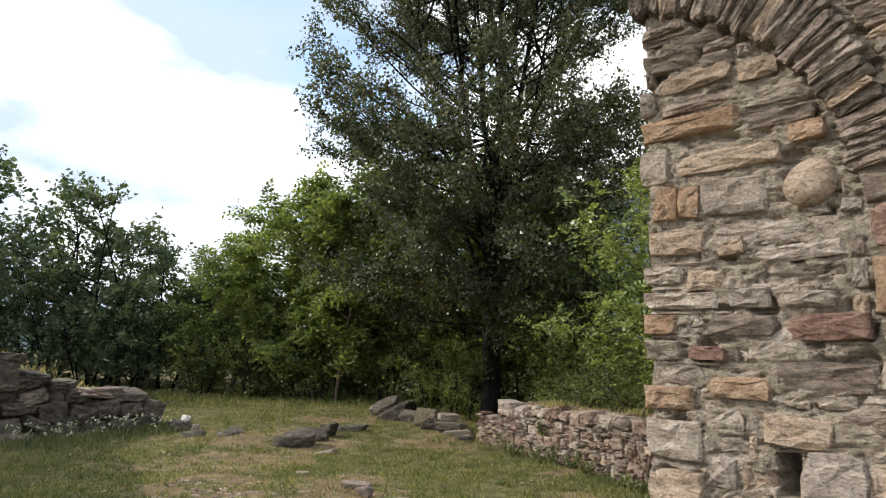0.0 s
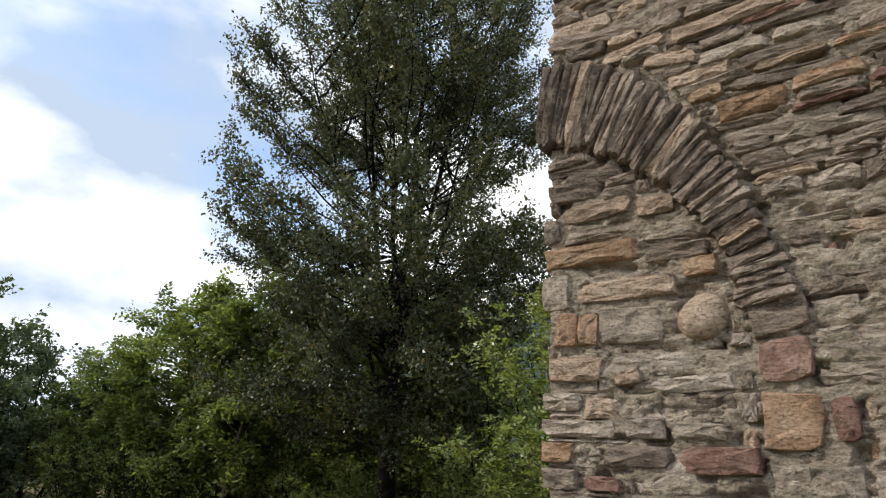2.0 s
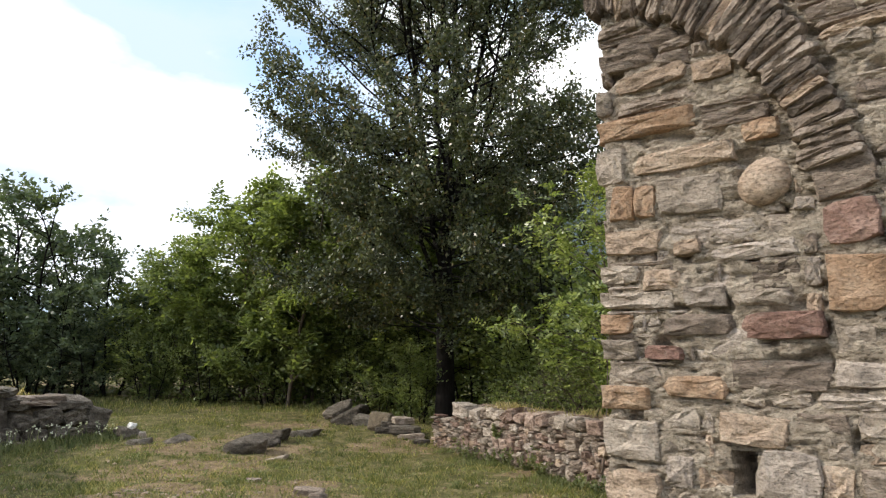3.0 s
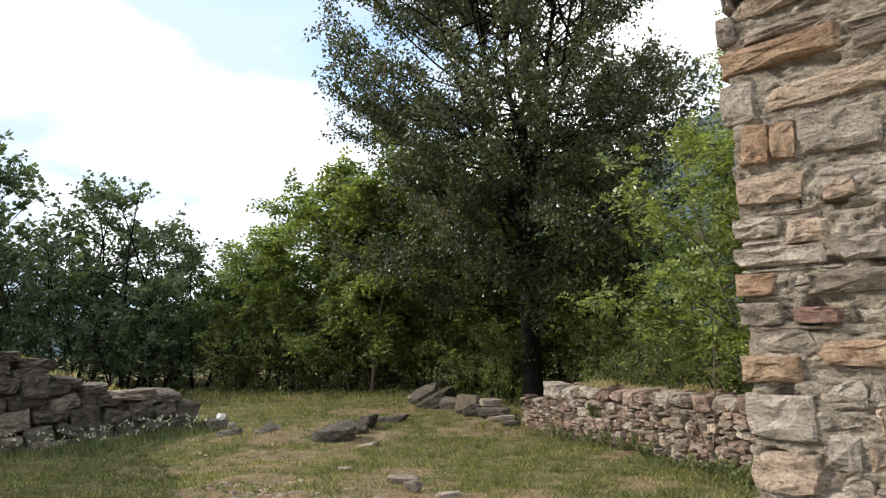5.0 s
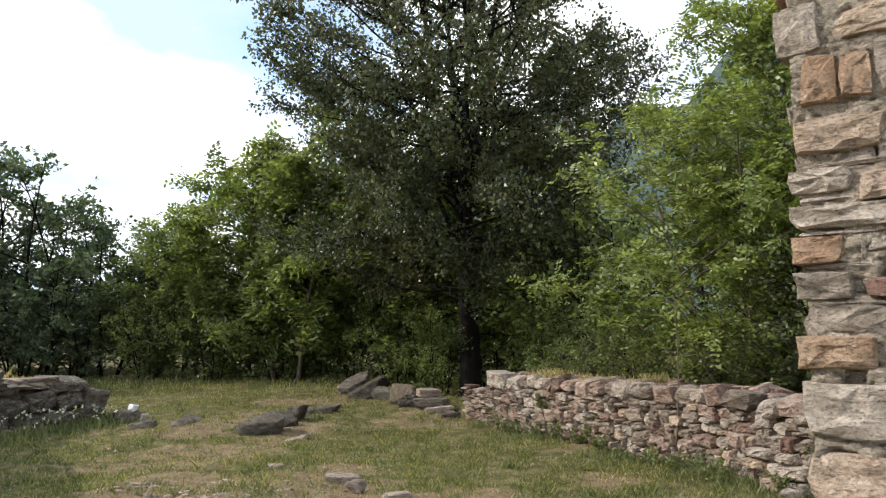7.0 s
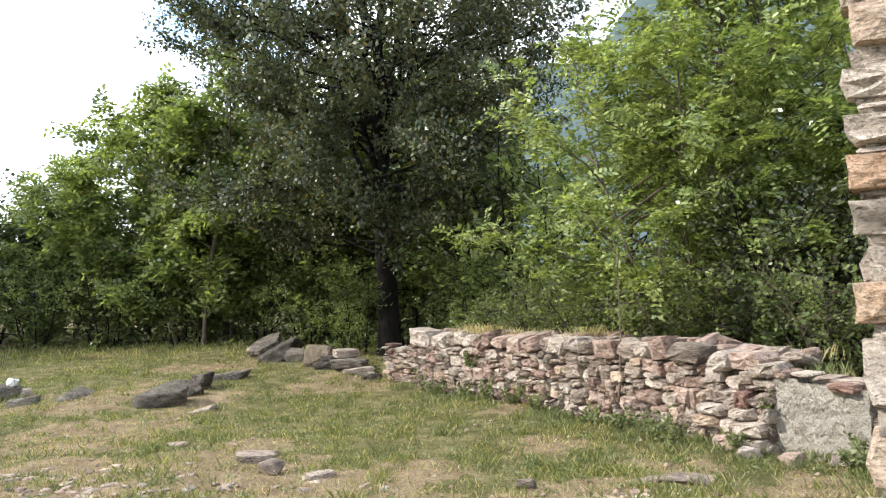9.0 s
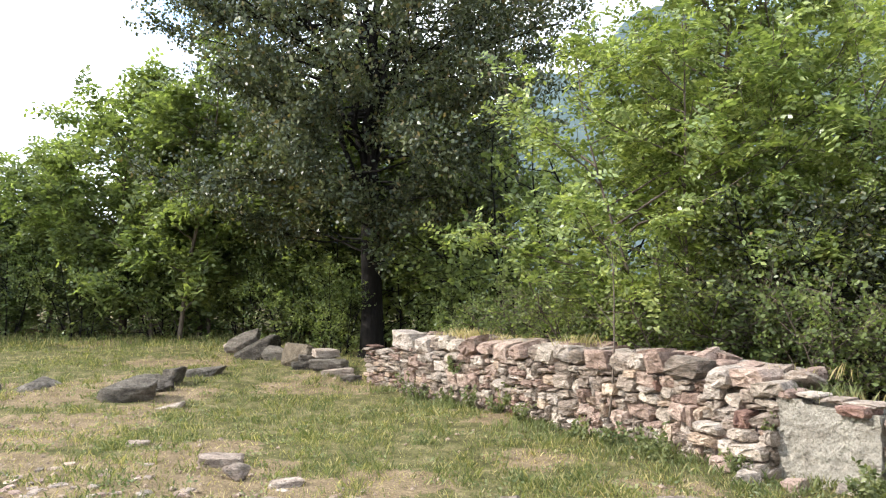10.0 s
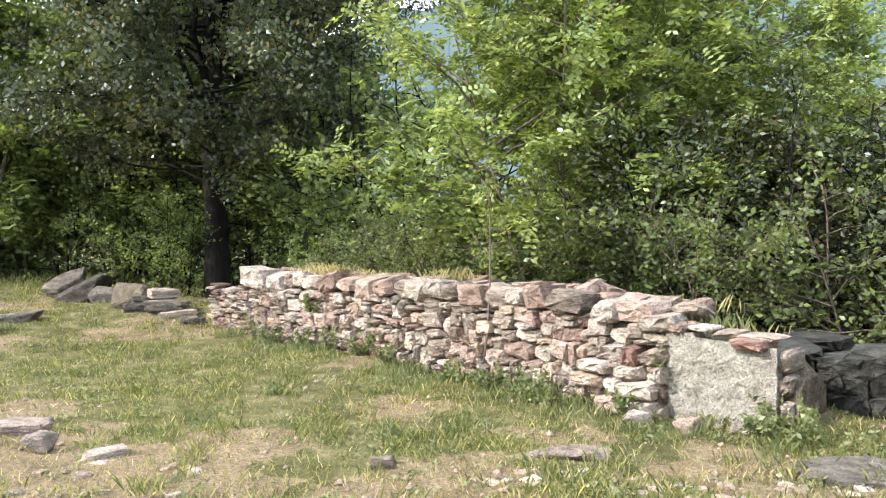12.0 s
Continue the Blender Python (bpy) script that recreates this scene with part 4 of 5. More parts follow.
# wood edge round the meadow
wood = robinia(26, 7.6, 5.6, 4, 3, 0.19, 0.11, 0.42, 8, 0.03, 20, 0.07, fine=False).build("woodland_tree", "green feathery-leaved tree at the meadow's edge", "tree", M_BARK_PALE, M_LEAF_WOOD, at(-17.14, 17.04, 0, 0.82), "trees round the meadow")
copies(wood, [(-19.4, 16.2, 50, 0.84), (-21.7, 15.0, 110, 0.74), (-15.6, 18.9, 170, 1.12), (-11.9, 18.8, 220, 0.94), (-17.4, 15.7, 300, 0.86)])
copies(thicket, [(-15.9, 16.6, 10, 0.51), (-17.8, 15.6, 80, 0.52), (-19.6, 14.6, 150, 0.51), (-21.2, 13.6, 200, 0.52), (-18.6, 18.6, 20, 0.6), (-21.6, 17.0, 70, 0.6), (-24.4, 15.4, 140, 0.6), (-16.2, 20.0, 250, 0.65)])
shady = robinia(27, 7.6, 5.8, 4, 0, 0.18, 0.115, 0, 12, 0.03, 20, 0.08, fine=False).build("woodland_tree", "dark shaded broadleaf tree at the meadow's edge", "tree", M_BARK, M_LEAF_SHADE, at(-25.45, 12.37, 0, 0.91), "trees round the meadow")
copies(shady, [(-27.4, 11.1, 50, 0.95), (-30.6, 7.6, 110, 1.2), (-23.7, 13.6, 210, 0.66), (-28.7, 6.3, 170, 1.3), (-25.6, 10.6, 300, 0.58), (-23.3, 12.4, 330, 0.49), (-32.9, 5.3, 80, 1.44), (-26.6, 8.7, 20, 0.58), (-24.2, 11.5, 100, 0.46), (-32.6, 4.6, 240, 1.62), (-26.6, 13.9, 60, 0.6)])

# ---- grass, weeds ----


def clear_of(x, y):
    """Where turf may grow: off the walls and out of the stones."""
    s = (x - LW_A[0]) * LW_T[0] + (y - LW_A[1]) * LW_T[1]
    d = (x - LW_A[0]) * LW_N[0] + (y - LW_A[1]) * LW_N[1]
    on_low = (s > 0.75) & (s < LW_LEN + 0.1) & (d > 0.0) & (d < 0.63)
    on_ruin = (x < RUIN_X) & (x > RUIN_X - 1.0) & (y < 8.7)
    on_tall = (y > WALL_Y - 0.05) & (y < WALL_Y + 1.05) & (x > -1.8)
    return ~(on_low | on_ruin | on_tall)


def blades(name, n, heights, width, material, sampler, label, kind="stuff", bent=0.5, category="grass"):
    x, y = sampler(n)
    keep = clear_of(x, y)
    x, y = x[keep], y[keep]
    n = len(x)
    z = ground_z(x, y) - 0.01
    dist = np.hypot(x + 1.5, y - 1.5)
    h = rng.uniform(*heights, n) * rng.uniform(0.6, 1.25, n)
    a = rng.uniform(0, 2 * math.pi, n)
    w = width * (0.7 + dist / 14)
    lean = rng.uniform(0.1, bent, n) * h
    la = rng.uniform(0, 2 * math.pi, n)
    cx, cy = np.cos(a) * w, np.sin(a) * w
    lx, ly = np.cos(la) * lean, np.sin(la) * lean
    v = np.empty((n, 4, 3), np.float32)
    v[:, 0] = np.stack([x - cx, y - cy, z], 1)
    v[:, 1] = np.stack([x + cx, y + cy, z], 1)
    v[:, 2] = np.stack([x + lx * 0.45 + cx * 0.8, y + ly * 0.45 + cy * 0.8, z + h * 0.62], 1)
    v[:, 3] = np.stack([x + lx, y + ly, z + h * 0.95], 1)
    ob = new(name, fast_mesh(name, v.reshape(-1, 3), np.arange(4 * n).reshape(-1, 4), material))
    return tagged(ob, label, category, kind=kind)


def patchy(x, y):
    """Thick and thin turf, from a few unrelated waves."""
    p = np.sin(2.3 * x + 1.1 * y + 2 * np.sin(0.9 * y)) + np.sin(3.7 * y - 1.9 * x + 1.5 * np.sin(1.3 * x)) + 0.8 * np.sin(7.9 * x + 5.3 * y + np.sin(3 * y)) + 0.7 * np.sin(11.3 * y - 6.1 * x)
    return np.clip(0.52 + 0.36 * p, 0.16, 1)


def meadow(n):
    u = 4.0 + 25 * rng.uniform(0, 1, n) ** 1.8
    v = rng.uniform(-0.75, 0.95, n) * (u + 2)
    x, y = (v - u) / math.sqrt(2), (u + v) / math.sqrt(2)
    keep = (rng.uniform(0, 1, n) > bareness(x, y) * 0.62) & (rng.uniform(0, 1, n) < patchy(x, y))
    return x[keep], y[keep]


def worn_turf(n):
    u = 4.0 + 22 * rng.uniform(0, 1, n) ** 1.8
    v = rng.uniform(-0.75, 0.95, n) * (u + 2)
    x, y = (v - u) / math.sqrt(2), (u + v) / math.sqrt(2)
    keep = rng.uniform(0, 1, n) < 0.2 + 0.45 * bareness(x, y)
    return x[keep], y[keep]


def tufts(n):
    k = n // 26
    x0, y0 = meadow(k * 3)
    x0, y0 = x0[:k], y0[:k]
    x = np.repeat(x0, 26) + rng.normal(0, 0.055, len(x0) * 26)
    y = np.repeat(y0, 26) + rng.normal(0, 0.055, len(x0) * 26)
    return x, y


def wall_foot(n):
    s = rng.uniform(0.85, 8.7, n)
    d = -np.abs(rng.normal(0, 0.35, n)) - 0.02
    keep = np.sin(s * 3.1) + np.sin(s * 7.3 + 1) > 0.1
    p = LW_A[None] + LW_T[None] * s[:, None] + LW_N[None] * d[:, None]
    return p[keep, 0], p[keep, 1]


def ruin_foot(n):
    y = rng.uniform(3.0, 9.3, n)
    x = RUIN_X + np.abs(rng.normal(0, 0.5, n)) + 0.03
    return x, y


def wood_foot(n):
    t = rng.uniform(0, 1, n)
    x = -25 + 13 * t + rng.normal(0, 1.0, n)
    y = 8 + 12 * t + rng.normal(0, 1.0, n)
    return x, y


blades("meadow_grass", 560000, (0.018, 0.062), 0.0031, M_GRASS, meadow, "short sunlit meadow grass", bent=0.9)
blades("grass_tufts", 190000, (0.04, 0.11), 0.0028, M_GRASS, tufts, "taller tufts of meadow grass", bent=0.8)
blades("dry_grass", 240000, (0.02, 0.06), 0.0026, M_DRYGRASS, worn_turf, "straw-coloured dry grass", bent=1.2)
x0, y0 = meadow(22000)
x0, y0 = x0[:5500], y0[:5500]
plants = Grower(66)
px = np.repeat(x0, 16) + rng.normal(0, 0.06, len(x0) * 16)
py = np.repeat(y0, 16) + rng.normal(0, 0.06, len(x0) * 16)
ok = clear_of(px, py)
px, py = px[ok], py[ok]
base = np.stack([px, py, ground_z(px, py) + rng.uniform(0.0, 0.035, len(px))], 1)
plants.leaf_faces(base, rng.normal(0, 1, base.shape) * np.array([1, 1, 0.25]) + np.array([0, 0, 0.35]), 0.036, 0.02)
lv = np.concatenate(plants.leaves)
clover = new("ground_plants", fast_mesh("ground_plants", lv, np.arange(len(lv)).reshape(-1, 4), M_WEED))
tagged(clover, "small broad-leaved plants scattered through the turf", "plant", kind="stuff")
blades("wall_foot_grass", 9000, (0.04, 0.14), 0.003, M_WEED, wall_foot, "rank green weeds along the foot of the wall", bent=0.6)
blades("ruin_foot_grass", 7000, (0.06, 0.20), 0.0045, M_WEED, ruin_foot, "rank weeds along the shaded ruin", bent=0.5)
blades("wood_edge_grass", 9000, (0.05, 0.18), 0.0045, M_GRASS, wood_foot, "tall grass along the wood's edge", bent=0.5)

# crumbs of stone on the trodden ground
gn = 16000
gu = 4.0 + 20 * rng.uniform(0, 1, gn) ** 1.7
gv = rng.uniform(-0.75, 0.95, gn) * (gu + 2)
gpx, gpy = (gv - gu) / math.sqrt(2), (gu + gv) / math.sqrt(2)
ok = (rng.uniform(0, 1, gn) < 0.10 + 0.75 * bareness(gpx, gpy)) & clear_of(gpx, gpy)
gpx, gpy = gpx[ok], gpy[ok]
gs = 0.012 + 0.032 * rng.uniform(0, 1, len(gpx)) ** 3
shape = np.array([(1, 0, 0), (0, 1, 0), (-1, 0, 0), (0, -1, 0), (0, 0, 0.7), (0, 0, -0.7)])
gpv = shape[None] * gs[:, None, None] * rng.uniform(0.6, 1.3, (len(gpx), 6, 3))
turn_g = rng.uniform(0, 6.28, len(gpx))[:, None]
gpv = np.stack([gpv[..., 0] * np.cos(turn_g) - gpv[..., 1] * np.sin(turn_g) + gpx[:, None], gpv[..., 0] * np.sin(turn_g) + gpv[..., 1] * np.cos(turn_g) + gpy[:, None], gpv[..., 2] + (ground_z(gpx, gpy) + gs * 0.2)[:, None]], -1)
tri = np.array([(0, 1, 4), (1, 2, 4), (2, 3, 4), (3, 0, 4), (1, 0, 5), (2, 1, 5), (3, 2, 5), (0, 3, 5)])
gravel = new("gravel", fast_mesh("gravel", gpv.reshape(-1, 3), (tri[None] + 6 * np.arange(len(gpx))[:, None, None]).reshape(-1, 3), M_TAN))
tagged(gravel, "crumbs of tan stone scattered on trodden earth", "gravel", kind="stuff")


def tuft(name, x, y, z, n, height, spread, material, label, width=0.0019):
    g = np.random.default_rng(int(abs(x * 91 + y * 37)) + n)
    px, py = g.normal(0, spread, n), g.normal(0, spread, n)
    h = height * g.uniform(0.5, 1.1, n)
    a, la = g.uniform(0, 6.28, n), g.uniform(0, 6.28, n)
    ln = h * g.uniform(0.1, 0.6, n)
    v = np.empty((n, 4, 3), np.float32)
    cx, cy = np.cos(a) * width, np.sin(a) * width
    v[:, 0] = np.stack([px - cx, py - cy, 0 * h], 1)
    v[:, 1] = np.stack([px + cx, py + cy, 0 * h], 1)
    v[:, 2] = np.stack([px + np.cos(la) * ln * 0.4 + cx, py + np.sin(la) * ln * 0.4 + cy, h * 0.6], 1)
    v[:, 3] = np.stack([px + np.cos(la) * ln, py + np.sin(la) * ln, h], 1)
    ob = new(name, fast_mesh(name, v.reshape(-1, 3), np.arange(4 * n).reshape(-1, 4), material))
    ob.location = (x, y, z)
    return tagged(ob, label, "grass", kind="stuff")


for s, d, n, hh, mat_, lab in ((2.6, 0.45, 160, 0.30, M_DRYGRASS, "tuft of dry grass growing on the wall top"), (3.1, 0.5, 120, 0.22, M_DRYGRASS, "tuft of dry grass growing on the wall top"), (3.9, 0.55, 110, 0.2, M_DRYGRASS, "tuft of dry grass growing on the wall top"), (5.55, 0.4, 90, 0.32, M_DRYGRASS, "tuft of dry grass growing on the wall top"), (9.15, 0.42, 90, 0.26, M_WEED, "green tuft growing on the wall top"), (9.4, 0.5, 30, 0.18, M_DRYGRASS, "tuft of dry grass growing on the wall top"), (8.9, 0.6, 22, 0.26, M_DRYGRASS, "tuft of dry grass growing on the wall top")):
    p = LW_A + (LW_T * s + LW_N * d) * U
    tuft("grass_tuft", p[0], p[1], U * lw_top(s) - 0.05, int(n * 1.4), hh * 0.62, 0.17, mat_, lab)
for y, n, hh in ((5.5, 120, 0.2), (6.2, 200, 0.26), (6.9, 160, 0.22), (7.5, 120, 0.18)):
    tuft("grass_tuft", RUIN_X - 0.7, y, ruin_top(y) - 0.05, n, hh, 0.22, M_DRYGRASS, "tuft of flowering grass growing on the ruin", 0.0045)


def weed(x, y, height, seed, label, z=None):
    """A leafy weed: thin stalks with small leaves along them."""
    g = Grower(seed)
    r = g.r
    for _ in range(9):
        a = r.uniform(0, 6.28)
        st = g.limb((r.normal(0, 0.04), r.normal(0, 0.04), 0), (math.cos(a) * 0.6, math.sin(a) * 0.6, 1), height * r.uniform(0.6, 1.1), 0.25, 0.1, 4)
        g.tube(st, [0.005, 0.004, 0.004, 0.003, 0.002], 3)
        n = 26
        ti = r.uniform(0.1, 1, n) * 4
        ji = np.minimum(ti.astype(int), 3)
        c = st[ji] + (st[ji + 1] - st[ji]) * (ti - ji)[:, None]
        g.leaf_faces(c, r.normal(0, 1, (n, 3)) + np.array([0, 0, 0.3]), 0.05, 0.026)
    root = new("weed")
    child("stalk", fast_mesh("stalk", np.array(g.wv), np.array(g.wf), M_WEED), root)
    lv = np.concatenate(g.leaves)
    child("foliage", fast_mesh("foliage", lv, np.arange(len(lv)).reshape(-1, 4), M_WEED), root)
    root.location = (x, y, float(ground_z(x, y)) - 0.01 if z is None else z)
    return tagged(root, label, "weed", "weeds by the wall")


for k, (s, d, h) in enumerate(((1.7, -0.12, 0.5), (2.2, -0.2, 0.34), (3.0, -0.15, 0.36), (3.7, -0.18, 0.42), (4.3, -0.15, 0.3), (5.0, -0.3, 0.4), (6.2, -0.35, 0.3), (7.0, -0.5, 0.34), (7.5, -0.55, 0.45), (7.8, -0.6, 0.4), (8.6, -0.35, 0.3), (9.9, -0.3, 0.32), (10.15, -0.4, 0.42), (10.4, -0.25, 0.45))):
    p = LW_A + (LW_T * s + LW_N * d) * U
    weed(p[0], p[1], h * U, 300 + k, "leafy green weed at the foot of the low wall")
for k, (s, zz) in enumerate(((3.0, 0.55), (8.75, 0.32), (4.4, 0.2))):
    p = LW_A + LW_T * s * U + LW_N * -0.06
    weed(p[0], p[1], 0.26, 330 + k, "leafy green weed rooted in the wall's joints", zz * U)

# thin bare sapling leaning before the wall
sap = Grower(77)
pts = sap.limb((0, 0, 0), (0.12, 0.1, 1), 2.0, 0.12, 0.05, 8)
sap.tube(pts, np.linspace(0.014, 0.004, 9), 5)
for k in (4, 6, 7):
    sap.tube(sap.limb(pts[k], (sap.r.normal(), sap.r.normal(), 0.8), 0.5, 0.2, 0.1, 3), [0.006, 0.005, 0.004, 0.003], 4)
sap.leaf_faces(pts[-3:].repeat(8, 0) + sap.r.normal(0, 0.12, (24, 3)), sap.r.normal(0, 1, (24, 3)), 0.07, 0.04)
p = LW_A + LW_T * 5.5 + LW_N * -0.10
sap.build("sapling", "thin pale sapling stem standing against the low wall", "sapling", M_BARK_PALE, M_LEAF_BUSH, pose(p[0], p[1], 0.25))

# white-flowered weeds by the ruin: small flower heads on stalks
fl = Grower(88)
fx, fy = ruin_foot(130)
keep = fy < 8.6
for x, y in zip(fx[keep] + 0.35, fy[keep]):
    z0 = float(ground_z(x, y))
    h = float(fl.r.uniform(0.2, 0.42))
    tip = (x + fl.r.normal(0, 0.04), y + fl.r.normal(0, 0.04), z0 + h)
    fl.tube([(x, y, z0), tip], [0.005, 0.003], 3)
    fl.leaf_faces(np.array([tip] * 5) + fl.r.normal(0, 0.012, (5, 3)), fl.r.normal(0, 1, (5, 3)), 0.035, 0.03)
flowers = new("flowering_weeds")
child("stalk", fast_mesh("stalk", np.array(fl.wv), np.array(fl.wf), M_WEED), flowers)
lv = np.concatenate(fl.leaves)
child("flower_heads", fast_mesh("flower_heads", lv, np.arange(len(lv)).reshape(-1, 4), M_FLOWER), flowers)
tagged(flowers, "white-flowered weeds at the foot of the ruin", "weed", kind="stuff")

# ---- pieces of walls and ground ----
yaw_low = math.atan2(LW_T[1], LW_T[0])


def put_stone(parent, key, m, k, shapes=LIB):
    ob = new("stone", shapes[key][k % 6])
    ob.parent = parent
    ob.matrix_world = m
    return ob


def joined_stones(name, parent, items, material):
    """The stones that are too many to tell apart, as one part."""
    vs, fs, off = [], [], 0
    for key, m, k in items:
        me = LIB[key][k % 6]
        vs += [tuple(m @ v.co) for v in me.vertices]
        fs += [tuple(i + off for i in p.vertices) for p in me.polygons]
        off += len(me.vertices)
    ob = child(name, mesh_of(name, vs, fs, material), parent)
    return tagged(ob, "more stones of the same masonry", kind="stuff")


random.seed(3)
spare, count = [], 0
for k, (x, z, w, h, key, tilt, proud) in enumerate(wall_pieces):
    m = Matrix.Translation((x, WALL_Y + 0.080 - proud, z)) @ pose(0, 0, 0, random.gauss(0, 2), -tilt, random.gauss(0, 1.5)) @ Matrix.Diagonal((w, 0.17, h, 1))
    if k < len(NAMED) or (x < 0.75 and z < 5.9 and count < 262):
        put_stone(tall_wall, key, m, random.randrange(6))
        count += 1
    else:
        spare.append((key, m, random.randrange(6)))
# arch stones set on edge
a = radians(84.5)
while a > radians(10):
    ro = arch_out(a) + random.uniform(-0.05, 0.03)
    ri = ARCH_IN + random.uniform(-0.03, 0.03)
    t = random.uniform(0.05, 0.09)
    mid = (ri + ro) / 2
    a -= t / mid / 2
    x, z = ARCH_C[0] + mid * math.cos(a), ARCH_C[1] + mid * math.sin(a)
    m = Matrix.Translation((x, WALL_Y + 0.055 - random.uniform(0.0, 0.045), z)) @ pose(0, 0, 0, 0, -math.degrees(a) + random.gauss(0, 1.0), 0) @ Matrix.Diagonal((ro - ri, 0.2, t * 1.04, 1))
    put_stone(tall_wall, "tan" if random.random() < 0.15 else "schist", m, random.randrange(6))
    a -= t / mid / 2 + 0.001
# the round cobble in the masonry
bm = bmesh.new()
bmesh.ops.create_icosphere(bm, subdivisions=3, radius=0.5)
for v in bm.verts:
    v.co = v.co * (1 + 0.10 * noise.noise(v.co * 2.2 + Vector((4, 1, 2))))
cob_mesh = bpy.data.meshes.new("cobble")
bm.to_mesh(cob_mesh)
bm.free()
cob_mesh.materials.append(M_TAN)
cob_mesh.polygons.foreach_set("use_smooth", [True] * len(cob_mesh.polygons))
cob = new("cobble", cob_mesh)
cob.parent = tall_wall
cob.matrix_world = Matrix.Translation((ROUND[0], WALL_Y + 0.01, ROUND[1])) @ pose(0, 0, 0, 0, -25, 0) @ Matrix.Diagonal((0.32, 0.18, 0.27, 1))
# raised lines of old pointing round the lower stones
for z, x0, x1 in ((2.21, -1.55, -1.28), (2.05, -1.56, -1.0), (1.90, -1.56, -1.25), (1.90, -1.15, -0.70), (1.73, -1.5, -1.1), (2.36, -1.55, -1.1), (1.60, -0.75, -0.35), (1.50, -1.1, -0.8)):
    m = Matrix.Translation(((x0 + x1) / 2, WALL_Y + 0.055, z)) @ pose(0, 0, 0, 0, random.gauss(0, 0.8), 0) @ Matrix.Diagonal((x1 - x0, 0.10, 0.02, 1))
    ob = new("pointing", LIB["pale"][random.randrange(6)])
    ob.parent = tall_wall
    ob.matrix_world = m
for x, z0, z1 in ((-1.30, 1.92, 2.04), (-0.98, 2.06, 2.2), (-0.62, 2.06, 2.2), (-0.55, 2.06, 2.2), (-1.0, 1.75, 1.89), (-1.12, 2.22, 2.35), (-0.82, 2.22, 2.34)):
    ob = new("pointing", LIB["pale"][random.randrange(6)])
    ob.parent = tall_wall
    ob.matrix_world = Matrix.Translation((x, WALL_Y + 0.055, (z0 + z1) / 2)) @ Matrix.Diagonal((0.02, 0.10, z1 - z0, 1))
# stones of the wall's end face
z = -0.2
while z < 5.8:
    h = random.uniform(0.12, 0.26)
    y = WALL_Y + 0.12
    while y < WALL_Y + 1.0:
        w = random.uniform(0.25, 0.5)
        m = Matrix.Translation((edge_x(z) + 0.16, y + w / 2, z + h / 2)) @ pose(0, 0, 0, 0, 0, -90) @ Matrix.Diagonal((w, 0.18, h * 0.95, 1))
        spare.append((pick(fill_mix), m, random.randrange(6)))
        y += w + 0.02
    z += h + 0.01
for key, material in (("grey", M_GREY), ("brown", M_BROWN), ("tan", M_TAN), ("schist", M_VOUSSOIR), ("pale", M_PALE), ("orange", M_ORANGE), ("red", M_RED)):
    some = [s for s in spare if s[0] == key]
    if some:
        joined_stones("masonry", tall_wall, some, material)

# low wall: courses of rubble, larger stones on top
low_mix = {"grey": 2.4, "pink": 4.2, "pale": 1.5, "tan": 1.2, "red": 0.3, "brown": 3.8}
random.seed(5)
s = -0.05
n_low = 0
low_spare = []
turn_low = math.degrees(yaw_low)


def low_stone(s, d, z, w, dep, h, key, lean=0.0, tilt=0.0):
    global n_low
    p = LW_A + (LW_T * s + LW_N * d) * U
    m = Matrix.Translation((p[0], p[1], z * U)) @ pose(0, 0, 0, 0, 0, turn_low + random.gauss(0, 4)) @ pose(0, 0, 0, lean, tilt, 0) @ Matrix.Diagonal((w * U, dep * U, h * U, 1))
    if s < 2.4 or d > 0.5:
        low_spare.append((key, m, random.randrange(6)))
    else:
        put_stone(low_wall, key, m, random.randrange(6), ROUNDED if random.random() < 0.6 else LIB)
    n_low += 1


def foot_at(s):
    return float(ground_z(*(LW_A + LW_T * s * U - LW_N * 0.1))) / U


